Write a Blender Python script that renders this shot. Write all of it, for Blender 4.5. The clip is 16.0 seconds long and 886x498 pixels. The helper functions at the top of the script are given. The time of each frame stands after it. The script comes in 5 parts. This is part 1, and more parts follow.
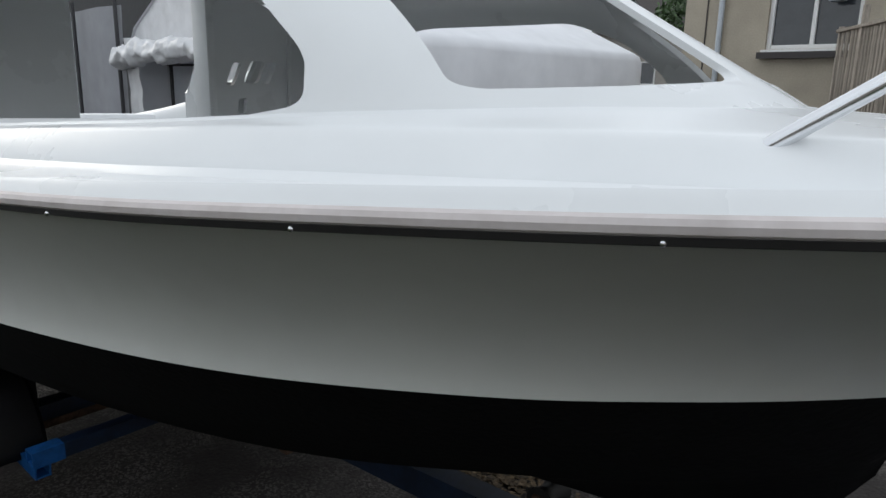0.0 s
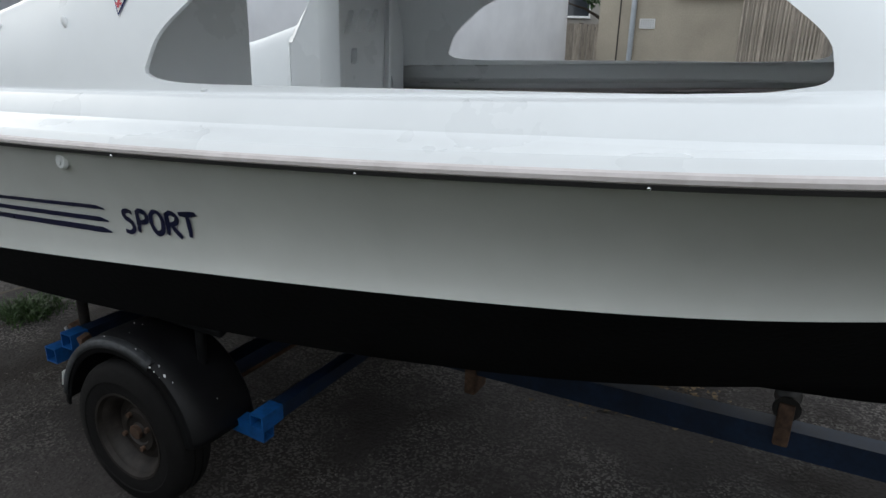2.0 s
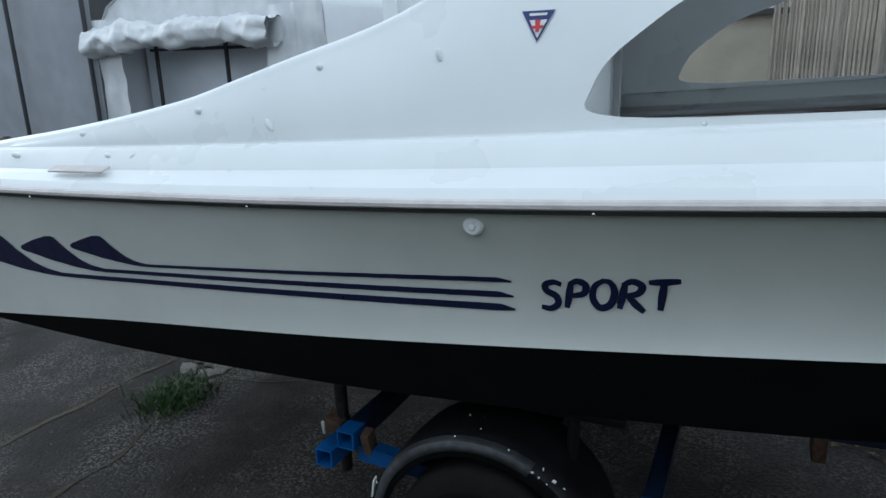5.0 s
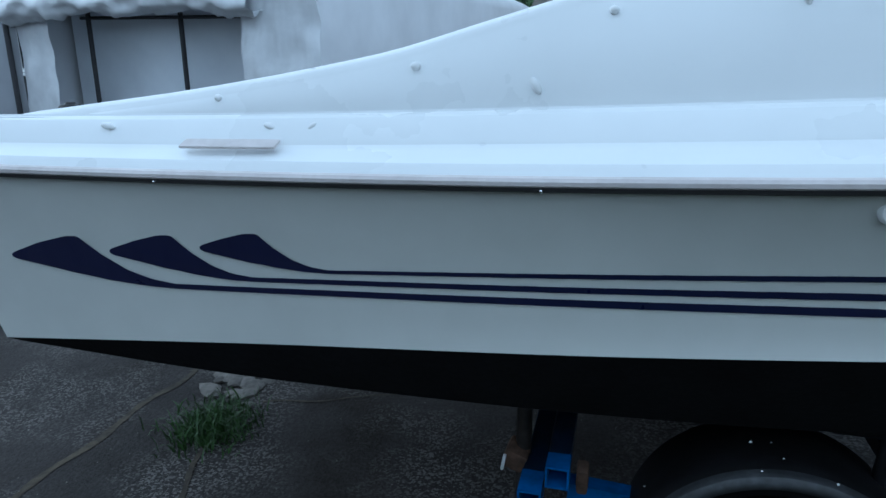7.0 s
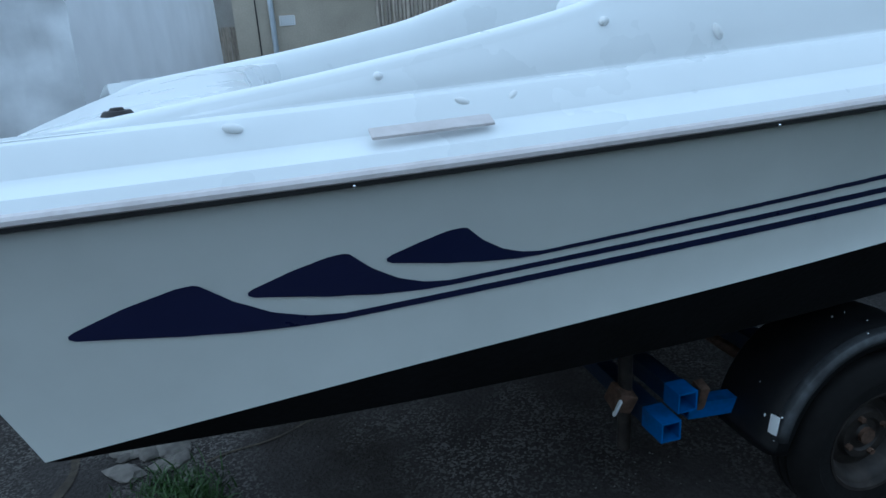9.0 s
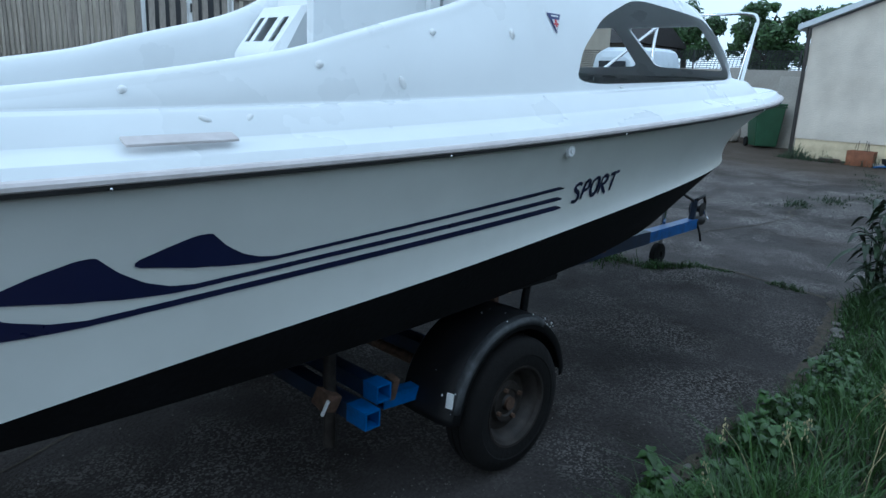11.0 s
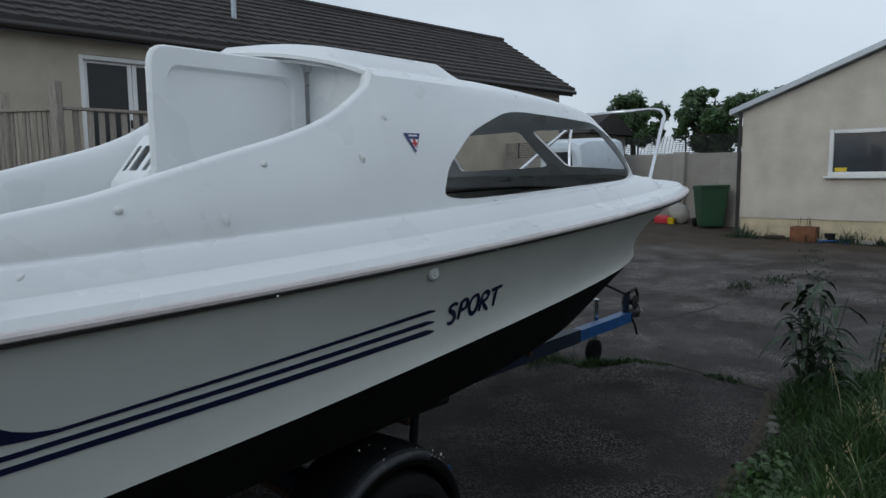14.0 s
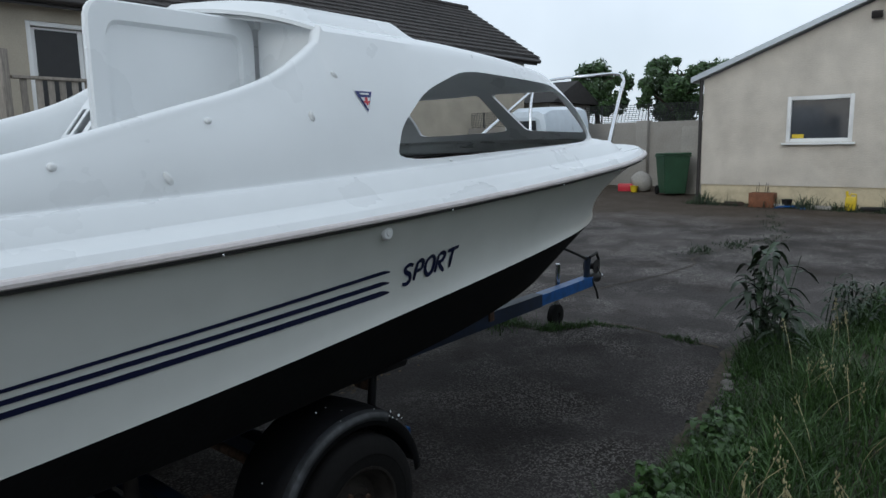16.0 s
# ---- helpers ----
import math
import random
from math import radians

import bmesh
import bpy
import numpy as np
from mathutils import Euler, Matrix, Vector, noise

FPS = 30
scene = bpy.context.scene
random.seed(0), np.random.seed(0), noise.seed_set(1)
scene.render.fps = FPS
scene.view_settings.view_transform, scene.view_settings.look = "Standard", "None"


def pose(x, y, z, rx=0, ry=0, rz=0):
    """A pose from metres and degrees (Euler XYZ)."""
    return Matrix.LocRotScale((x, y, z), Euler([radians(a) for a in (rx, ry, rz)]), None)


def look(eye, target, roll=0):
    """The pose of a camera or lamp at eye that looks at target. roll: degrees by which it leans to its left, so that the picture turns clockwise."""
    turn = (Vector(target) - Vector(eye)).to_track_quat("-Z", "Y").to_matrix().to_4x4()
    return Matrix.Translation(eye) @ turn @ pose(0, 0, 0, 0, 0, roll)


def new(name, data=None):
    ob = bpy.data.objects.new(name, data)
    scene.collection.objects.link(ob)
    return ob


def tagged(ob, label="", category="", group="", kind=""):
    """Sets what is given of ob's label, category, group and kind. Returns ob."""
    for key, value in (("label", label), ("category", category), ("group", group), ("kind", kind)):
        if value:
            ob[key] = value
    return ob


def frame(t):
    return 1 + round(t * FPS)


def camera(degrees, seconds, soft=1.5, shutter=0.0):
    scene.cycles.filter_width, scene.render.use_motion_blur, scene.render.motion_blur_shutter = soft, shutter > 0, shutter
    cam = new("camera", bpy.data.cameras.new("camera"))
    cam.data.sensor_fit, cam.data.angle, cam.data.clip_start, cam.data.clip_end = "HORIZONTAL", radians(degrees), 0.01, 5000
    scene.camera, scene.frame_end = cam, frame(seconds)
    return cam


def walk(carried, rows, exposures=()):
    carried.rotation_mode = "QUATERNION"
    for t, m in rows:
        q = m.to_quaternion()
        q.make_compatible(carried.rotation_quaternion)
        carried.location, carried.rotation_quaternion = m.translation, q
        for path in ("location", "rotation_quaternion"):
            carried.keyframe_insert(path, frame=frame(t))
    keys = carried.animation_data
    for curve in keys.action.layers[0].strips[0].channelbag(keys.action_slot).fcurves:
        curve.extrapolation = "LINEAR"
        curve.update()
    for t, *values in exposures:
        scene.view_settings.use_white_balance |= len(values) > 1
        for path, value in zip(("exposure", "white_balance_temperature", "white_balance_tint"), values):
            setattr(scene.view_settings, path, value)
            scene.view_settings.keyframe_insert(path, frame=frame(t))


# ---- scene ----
cam = camera(66.0, 16.0)
PATH = [
    (0, (0.364, 0.264, 1.745), (-0.611, 1.95, 1.29), 1.2),
    (0.1, (0.274, 0.271, 1.742), (-0.703, 1.951, 1.267), 1.6),
    (0.5, (0.094, 0.177, 1.75), (-0.988, 1.77, 1.209), 2.3),
    (1, (-0.185, 0.024, 1.753), (-1.138, 1.681, 1.162), 2.9),
    (1.5, (-0.423, -0.117, 1.789), (-1.239, 1.611, 1.198), 2.5),
    (2, (-0.706, -0.371, 1.812), (-1.314, 1.426, 1.181), 1.4),
    (2.5, (-0.922, -0.438, 1.783), (-1.511, 1.389, 1.223), 0.7),
    (3, (-1.229, -0.387, 1.754), (-1.755, 1.468, 1.223), -0.7),
    (3.5, (-1.451, -0.347, 1.757), (-2.029, 1.51, 1.292), 0.7),
    (4, (-1.722, -0.392, 1.751), (-2.299, 1.456, 1.249), -1.2),
    (4.2, (-1.811, -0.414, 1.773), (-2.385, 1.428, 1.247), -1.2),
    (6.3, (-2.749, -0.218, 1.716), (-3.107, 1.676, 1.183), -0.9),
    (6.5, (-2.903, -0.2, 1.682), (-3.235, 1.697, 1.142), 1.6),
    (7, (-3.184, -0.14, 1.681), (-3.371, 1.771, 1.121), -0.2),
    (7.5, (-3.525, 0.037, 1.66), (-3.561, 1.958, 1.104), -0.0),
    (8, (-3.817, 0.118, 1.662), (-3.791, 2.037, 1.1), 0.0),
    (8.2, (-3.931, 0.118, 1.682), (-3.785, 2.024, 1.091), -1.9),
    (10.3, (-4.92, 0.313, 1.628), (-3.517, 1.655, 1.147), 1.7),
    (10.5, (-4.89, 0.257, 1.634), (-3.448, 1.558, 1.154), 1.7),
    (11, (-4.783, 0.102, 1.616), (-3.197, 1.222, 1.136), 2.6),
    (11.5, (-4.722, 0.024, 1.605), (-3.107, 1.083, 1.084), 1.0),
    (12, (-4.67, 0.025, 1.595), (-3.028, 1.028, 1.049), 2.0),
    (12.5, (-4.644, 0.005, 1.617), (-2.945, 0.934, 1.117), 1.1),
    (13, (-4.501, -0.061, 1.685), (-2.906, 1.103, 1.366), 0.9),
    (13.5, (-4.427, -0.119, 1.725), (-2.816, 1.047, 1.516), -0.7),
    (14, (-4.409, -0.132, 1.726), (-2.748, 0.961, 1.509), -0.6),
    (14.5, (-4.395, -0.154, 1.712), (-2.721, 0.91, 1.453), -0.6),
    (15, (-4.371, -0.184, 1.725), (-2.648, 0.803, 1.481), -0.7),
    (15.5, (-4.348, -0.202, 1.71), (-2.574, 0.681, 1.439), -0.1),
    (16, (-4.371, -0.166, 1.679), (-2.67, 0.843, 1.38), -1.0),
]
EXPOSURES = [
    (0.0, -0.45, 6450, 8), (0.8, -0.5, 6500, 7), (2.0, -0.22, 6400, 7), (4.2, -0.25, 6050, 4), (6.3, -0.32, 5050, -2), (7.2, -0.38, 4850, -2), (8.2, -0.4, 4750, -3), (10.3, -0.42, 4850, -2), (11.0, -0.25, 5000, -2),
    (11.6, 0.02, 5550, 1), (12.6, 0.05, 5900, 3), (13.2, -0.5, 5900, 4), (13.8, -1.03, 5900, 5), (14.8, -1.0, 5950, 5), (16.0, -0.66, 5950, 5),
]
walk(cam, [(t, look(eye, target, roll)) for t, eye, target, roll in PATH], EXPOSURES)

# ---- light: hazy evening sky ----
world = bpy.data.worlds.new("world")
scene.world = world
world.use_nodes = True
wn = world.node_tree.nodes
wl = world.node_tree.links
wbg = wn["Background"]
sky = wn.new("ShaderNodeTexSky")
sky.sky_type = "NISHITA"
sky.sun_disc = False
sky.sun_elevation = radians(20)
sky.sun_rotation = radians(284)
sky.air_density, sky.dust_density = 1.0, 3.0
wco = wn.new("ShaderNodeTexCoord")
wno = wn.new("ShaderNodeTexNoise")
wno.inputs["Scale"].default_value = 2.2
wno.inputs["Detail"].default_value = 6
wra = wn.new("ShaderNodeValToRGB")
wra.color_ramp.elements[0].position, wra.color_ramp.elements[0].color = 0.35, (0.74, 0.74, 0.74, 1)
wra.color_ramp.elements[1].position, wra.color_ramp.elements[1].color = 0.62, (0.98, 0.98, 0.98, 1)
wmx = wn.new("ShaderNodeMixRGB")
wmx.inputs[2].default_value = (11.6, 12.1, 12.9, 1)
wl.new(wco.outputs["Generated"], wno.inputs["Vector"])
wl.new(wno.outputs["Fac"], wra.inputs["Fac"])
wl.new(wra.outputs["Color"], wmx.inputs["Fac"])
wl.new(sky.outputs["Color"], wmx.inputs[1])
wse = wn.new("ShaderNodeSeparateXYZ")
wup = wn.new("ShaderNodeMapRange")
wup.inputs["From Min"].default_value, wup.inputs["From Max"].default_value = 0.0, 0.9
wup.inputs["To Min"].default_value, wup.inputs["To Max"].default_value = 1.08, 1.04
wcl = wn.new("ShaderNodeMixRGB")
wcl.blend_type = "MULTIPLY"
wcl.inputs["Fac"].default_value = 1.0
wl.new(wco.outputs["Generated"], wse.inputs["Vector"])
wl.new(wse.outputs["Z"], wup.inputs["Value"])
wl.new(wmx.outputs["Color"], wcl.inputs[1])
wl.new(wup.outputs["Result"], wcl.inputs[2])
wl.new(wcl.outputs["Color"], wbg.inputs["Color"])
wbg.inputs["Strength"].default_value = 0.115
sun_data = bpy.data.lights.new("sun", "SUN")
sun_data.energy, sun_data.angle, sun_data.color = 0.55, radians(25), (1.0, 0.95, 0.88)
sun = new("sun", sun_data)
sun.matrix_world = look((-12, 3.0, 4.6), (0, 0, 0))

# ---- materials ----
def mat(name, color, rough=0.5, metal=0.0, vary=0.12, scale=6.0, bump=0.0, bscale=60.0, dark=None, spots=0.0, sscale=3.0, coat=0.0, random=0.0, stretch=None, spec=0.5):
    """Principled surface with large stains, fine grain, relief and a per-piece shade."""
    m = bpy.data.materials.new(name)
    m.use_nodes = True
    n, k = m.node_tree.nodes, m.node_tree.links
    p = n["Principled BSDF"]
    p.inputs["Roughness"].default_value, p.inputs["Metallic"].default_value = rough, metal
    p.inputs["Coat Weight"].default_value, p.inputs["Specular IOR Level"].default_value = coat, spec
    co = n.new("ShaderNodeTexCoord")
    src = co.outputs["Object"]
    if stretch:
        mp = n.new("ShaderNodeMapping")
        mp.inputs["Scale"].default_value = stretch
        k.new(src, mp.inputs["Vector"])
        src = mp.outputs["Vector"]
    def noise_tex(sc, det):
        t = n.new("ShaderNodeTexNoise")
        t.inputs["Scale"].default_value, t.inputs["Detail"].default_value = sc, det
        k.new(src, t.inputs["Vector"])
        return t
    big, fine = noise_tex(scale, 5), noise_tex(bscale, 4)
    dk = dark if dark else tuple(c * (1 - vary) for c in color)
    lt = tuple(min(1, c * (1 + vary)) for c in color)
    r1 = n.new("ShaderNodeValToRGB")
    r1.color_ramp.elements[0].position, r1.color_ramp.elements[1].position = 0.32, 0.68
    r1.color_ramp.elements[0].color, r1.color_ramp.elements[1].color = (*dk, 1), (*lt, 1)
    k.new(big.outputs["Fac"], r1.inputs["Fac"])
    mx = n.new("ShaderNodeMixRGB")
    mx.blend_type = "OVERLAY"
    mx.inputs["Fac"].default_value = min(0.8, vary * 1.6)
    k.new(r1.outputs["Color"], mx.inputs[1])
    k.new(fine.outputs["Fac"], mx.inputs[2])
    out = mx.outputs["Color"]
    if spots:
        sp = noise_tex(sscale, 8)
        r2 = n.new("ShaderNodeValToRGB")
        r2.color_ramp.elements[0].position, r2.color_ramp.elements[1].position = 0.5, 0.66
        m2 = n.new("ShaderNodeMixRGB")
        m2.blend_type = "MULTIPLY"
        m2.inputs[2].default_value = (0.45, 0.42, 0.38, 1)
        mu = n.new("ShaderNodeMath")
        mu.operation = "MULTIPLY"
        mu.inputs[1].default_value = spots
        k.new(sp.outputs["Fac"], r2.inputs["Fac"])
        k.new(r2.outputs["Color"], mu.inputs[0])
        k.new(mu.outputs["Value"], m2.inputs["Fac"])
        k.new(out, m2.inputs[1])
        out = m2.outputs["Color"]
    if random:
        oi = n.new("ShaderNodeObjectInfo")
        ge = n.new("ShaderNodeNewGeometry")
        ad = n.new("ShaderNodeMath")
        ad.operation = "ADD"
        fr = n.new("ShaderNodeMath")
        fr.operation = "FRACT"
        mr = n.new("ShaderNodeMapRange")
        mr.inputs["To Min"].default_value, mr.inputs["To Max"].default_value = 1 - random, 1 + random
        hs = n.new("ShaderNodeHueSaturation")
        k.new(oi.outputs["Random"], ad.inputs[0])
        k.new(ge.outputs["Random Per Island"], ad.inputs[1])
        k.new(ad.outputs["Value"], fr.inputs[0])
        k.new(fr.outputs["Value"], mr.inputs["Value"])
        k.new(mr.outputs["Result"], hs.inputs["Value"])
        k.new(out, hs.inputs["Color"])
        out = hs.outputs["Color"]
    k.new(out, p.inputs["Base Color"])
    rr = n.new("ShaderNodeMapRange")
    rr.inputs["To Min"].default_value, rr.inputs["To Max"].default_value = max(0.02, rough - 0.08), min(1, rough + 0.1)
    k.new(big.outputs["Fac"], rr.inputs["Value"])
    k.new(rr.outputs["Result"], p.inputs["Roughness"])
    if bump:
        b = n.new("ShaderNodeBump")
        b.inputs["Strength"].default_value, b.inputs["Distance"].default_value = min(1, bump), 0.01
        k.new(fine.outputs["Fac"], b.inputs["Height"])
        k.new(b.outputs["Normal"], p.inputs["Normal"])
    return m

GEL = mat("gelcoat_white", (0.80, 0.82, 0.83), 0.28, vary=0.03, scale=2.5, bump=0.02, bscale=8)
# off-white gelcoat, taken darker than GEL to carry the topside's shade
HULL = mat("gelcoat_hull_shaded", (0.585, 0.595, 0.565), 0.34, vary=0.04, scale=2, bump=0.02, bscale=10)
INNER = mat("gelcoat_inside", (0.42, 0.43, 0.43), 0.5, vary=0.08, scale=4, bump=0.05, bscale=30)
ANTIFOUL = mat("antifoul_black", (0.004, 0.004, 0.0045), 0.9, vary=0.3, scale=7, bump=0.2, bscale=60, spec=0.12)
RUBBER = mat("rub_strip", (0.62, 0.57, 0.56), 0.55, vary=0.08, scale=5, spots=0.2, sscale=9)
BLACKGAP = mat("black_insert", (0.012, 0.011, 0.011), 0.6, vary=0.2)
NAVY = mat("navy_vinyl", (0.008, 0.010, 0.042), 0.3, vary=0.05)
STEEL = mat("stainless", (0.72, 0.73, 0.75), 0.16, 1.0, vary=0.05)
TYRE = mat("tyre_rubber", (0.008, 0.0075, 0.0075), 0.85, vary=0.25, scale=8, bump=0.3, bscale=40, spots=0.3, spec=0.2)
RIM = mat("rusty_dark_rim", (0.028, 0.023, 0.02), 0.6, 0.3, vary=0.4, scale=18, spots=0.6, sscale=14)
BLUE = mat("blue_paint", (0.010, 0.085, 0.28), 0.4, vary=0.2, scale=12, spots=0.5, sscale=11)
# drawbar's dark blue, also standing in for blue tubes in the hull's shade
DARKSHADEBLUE = mat("dark_blue_bar_and_shade", (0.006, 0.016, 0.04), 0.5, vary=0.3, scale=10, spots=0.5, sscale=9)
GUARD = mat("black_mudguard", (0.004, 0.004, 0.005), 0.5, vary=0.3, scale=9, bump=0.1, bscale=30, spec=0.3)
SCUFFED = mat("scuffed_grey_paint", (0.05, 0.053, 0.058), 0.55, vary=0.45, scale=14, bump=0.2, bscale=40, spots=0.6, sscale=12)
SPLASH = mat("paint_splash", (0.75, 0.76, 0.76), 0.5, vary=0.05)
RUST = mat("rusty_iron", (0.10, 0.06, 0.04), 0.8, 0.3, vary=0.4, scale=20, bump=0.3)
CONCRETE = mat("old_concrete", (0.040, 0.036, 0.0345), 0.9, vary=0.4, scale=1.1, bump=0.9, bscale=60, spots=0.8, sscale=2.2, spec=0.2)
def add_aggregate(m):
    """Pale pebbles showing through the worn top of the concrete."""
    n, k = m.node_tree.nodes, m.node_tree.links
    p = n["Principled BSDF"]
    src = p.inputs["Base Color"].links[0].from_socket
    co = n.new("ShaderNodeTexCoord")
    vo = n.new("ShaderNodeTexVoronoi")
    vo.inputs["Scale"].default_value = 110
    pa = n.new("ShaderNodeTexNoise")
    pa.inputs["Scale"].default_value, pa.inputs["Detail"].default_value = 1.9, 6
    r1, r2 = n.new("ShaderNodeValToRGB"), n.new("ShaderNodeValToRGB")
    r1.color_ramp.elements[0].position, r1.color_ramp.elements[1].position = 0.55, 0.80
    r2.color_ramp.elements[0].position, r2.color_ramp.elements[1].position = 0.42, 0.62
    sp = n.new("ShaderNodeSeparateColor")
    mu = n.new("ShaderNodeMath")
    mu.operation = "MULTIPLY"
    mx = n.new("ShaderNodeMixRGB")
    mx.inputs[2].default_value = (0.135, 0.125, 0.117, 1)
    k.new(co.outputs["Object"], vo.inputs["Vector"])
    k.new(co.outputs["Object"], pa.inputs["Vector"])
    k.new(vo.outputs["Color"], sp.inputs["Color"])
    k.new(sp.outputs["Red"], r1.inputs["Fac"])
    k.new(pa.outputs["Fac"], r2.inputs["Fac"])
    k.new(r1.outputs["Color"], mu.inputs[0])
    k.new(r2.outputs["Color"], mu.inputs[1])
    k.new(mu.outputs["Value"], mx.inputs["Fac"])
    k.new(src, mx.inputs[1])
    # the slabs past the mossy joint were poured later and are paler; brown silt has settled along the far building
    sx, wob, pale, far_m = n.new("ShaderNodeSeparateXYZ"), n.new("ShaderNodeTexNoise"), n.new("ShaderNodeMapRange"), n.new("ShaderNodeMapRange")
    wob.inputs["Scale"].default_value, wob.inputs["Detail"].default_value = 1.3, 7
    ad = n.new("ShaderNodeMath")
    ad.operation, ad.inputs[2].default_value = "MULTIPLY_ADD", -1.2
    ad.inputs[1].default_value = 2.4
    sm = n.new("ShaderNodeMath")
    pale.inputs["From Min"].default_value, pale.inputs["From Max"].default_value = 0.90, 1.12
    pale.inputs["To Min"].default_value, pale.inputs["To Max"].default_value = 1.0, 1.75
    far_m.inputs["From Min"].default_value, far_m.inputs["From Max"].default_value = 6.6, 8.6
    far_m.inputs["To Max"].default_value = 0.75
    hs, br = n.new("ShaderNodeHueSaturation"), n.new("ShaderNodeMixRGB")
    br.inputs[2].default_value = (0.062, 0.045, 0.030, 1)
    k.new(co.outputs["Object"], sx.inputs["Vector"])
    k.new(co.outputs["Object"], wob.inputs["Vector"])
    k.new(wob.outputs["Fac"], ad.inputs[0])
    k.new(sx.outputs["X"], sm.inputs[0])
    k.new(ad.outputs["Value"], sm.inputs[1])
    k.new(sx.outputs["X"], pale.inputs["Value"])
    k.new(sm.outputs["Value"], far_m.inputs["Value"])
    k.new(pale.outputs["Result"], hs.inputs["Value"])
    k.new(mx.outputs["Color"], hs.inputs["Color"])
    k.new(far_m.outputs["Result"], br.inputs["Fac"])
    k.new(hs.outputs["Color"], br.inputs[1])
    k.new(br.outputs["Color"], p.inputs["Base Color"])
add_aggregate(CONCRETE)
SLABEDGE = mat("broken_concrete", (0.12, 0.11, 0.10), 0.9, vary=0.3, scale=8, bump=0.7, bscale=30, random=0.3)
SOIL = mat("soil", (0.05, 0.04, 0.028), 0.95, vary=0.4, scale=7, bump=0.9, bscale=28)
GRASS = mat("grass_blades", (0.036, 0.080, 0.016), 0.55, vary=0.3, scale=3, random=0.35)
WEED = mat("weed_leaf", (0.024, 0.044, 0.019), 0.55, vary=0.3, scale=5, random=0.3)
STRAW = mat("dry_seed_head", (0.34, 0.30, 0.17), 0.8, vary=0.2, random=0.25)
RENDERW = mat("roughcast_cream", (0.62, 0.565, 0.49), 0.9, vary=0.1, scale=2, bump=0.9, bscale=48, spots=0.18, sscale=1.4)
PLINTH = mat("painted_plinth", (0.62, 0.53, 0.36), 0.8, vary=0.12, scale=3, spots=0.3, sscale=4)
HOUSEW = mat("house_render", (0.42, 0.375, 0.30), 0.9, vary=0.1, scale=1.5, bump=0.5, bscale=40, spots=0.15, sscale=1.2)
FASCIA = mat("metal_fascia", (0.42, 0.46, 0.50), 0.4, 0.4, vary=0.08)
TILE = mat("roof_tile", (0.035, 0.030, 0.028), 0.75, vary=0.3, scale=8, bump=0.4, bscale=30, random=0.25)
GUTTER = mat("dark_gutter", (0.03, 0.025, 0.024), 0.4, vary=0.15)
UPVC = mat("white_upvc", (0.78, 0.78, 0.77), 0.35, vary=0.03)
GLASS = mat("dark_glass", (0.03, 0.035, 0.042), 0.06, vary=0.1, coat=0.5)
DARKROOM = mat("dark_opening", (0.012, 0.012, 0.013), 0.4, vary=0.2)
YARDWALL = mat("yard_wall_render", (0.34, 0.32, 0.29), 0.9, vary=0.14, scale=1.2, bump=0.4, bscale=30, spots=0.4, sscale=1.2)
WOOD = mat("weathered_wood", (0.30, 0.265, 0.225), 0.85, vary=0.25, scale=4, bump=0.4, bscale=14, random=0.22, stretch=(9, 9, 1))
DARKFENCE = mat("dark_mesh", (0.035, 0.037, 0.04), 0.7, vary=0.2)
BINGREEN = mat("bin_green", (0.03, 0.085, 0.045), 0.5, vary=0.15, spots=0.3)
WRAP = mat("white_shrink_wrap", (0.72, 0.73, 0.76), 0.4, vary=0.06, scale=1.5, bump=0.25, bscale=3)
SHEET = mat("white_plastic_sheet", (0.68, 0.69, 0.71), 0.42, vary=0.1, scale=5, bump=0.3, bscale=9)
FABRIC = mat("grey_tarpaulin", (0.30, 0.31, 0.335), 0.65, vary=0.1, scale=1.3, bump=0.2, bscale=5)
LINER = mat("pale_blue_liner", (0.74, 0.77, 0.82), 0.6, vary=0.1, scale=1.3, bump=0.2, bscale=5)
POLE = mat("dark_pole", (0.03, 0.03, 0.034), 0.5, vary=0.2)
BARK = mat("bark", (0.06, 0.045, 0.035), 0.9, vary=0.3, bump=0.6)
LEAF = mat("tree_leaf", (0.045, 0.09, 0.026), 0.6, vary=0.3, scale=0.8, random=0.45)
RED = mat("badge_red", (0.55, 0.03, 0.05), 0.35, vary=0.05)
BADGEBLUE = mat("badge_blue", (0.02, 0.03, 0.16), 0.35, vary=0.05)
YELLOW = mat("yellow_plastic", (0.72, 0.52, 0.02), 0.4, vary=0.1)
TERRA = mat("rusty_box", (0.22, 0.09, 0.045), 0.8, vary=0.3, spots=0.5)
LITTER = mat("leaf_litter", (0.095, 0.065, 0.035), 0.9, vary=0.4, scale=20, bump=1, bscale=50, random=0.4)
VAN = mat("pale_van_paint", (0.60, 0.66, 0.72), 0.3, vary=0.04)

# ---- mesh helpers ----
def obj(name, verts, faces, material, parent=None, label="", smooth=False, flip=False):
    me = bpy.data.meshes.new(name)
    me.from_pydata([tuple(map(float, v)) for v in verts], [], [tuple(f) for f in faces])
    bm = bmesh.new()
    bm.from_mesh(me)
    bmesh.ops.remove_doubles(bm, verts=bm.verts, dist=1e-5)
    bmesh.ops.recalc_face_normals(bm, faces=bm.faces)
    if flip:
        bmesh.ops.reverse_faces(bm, faces=bm.faces)
    bm.to_mesh(me)
    bm.free()
    return link(name, me, material, parent, label, smooth)

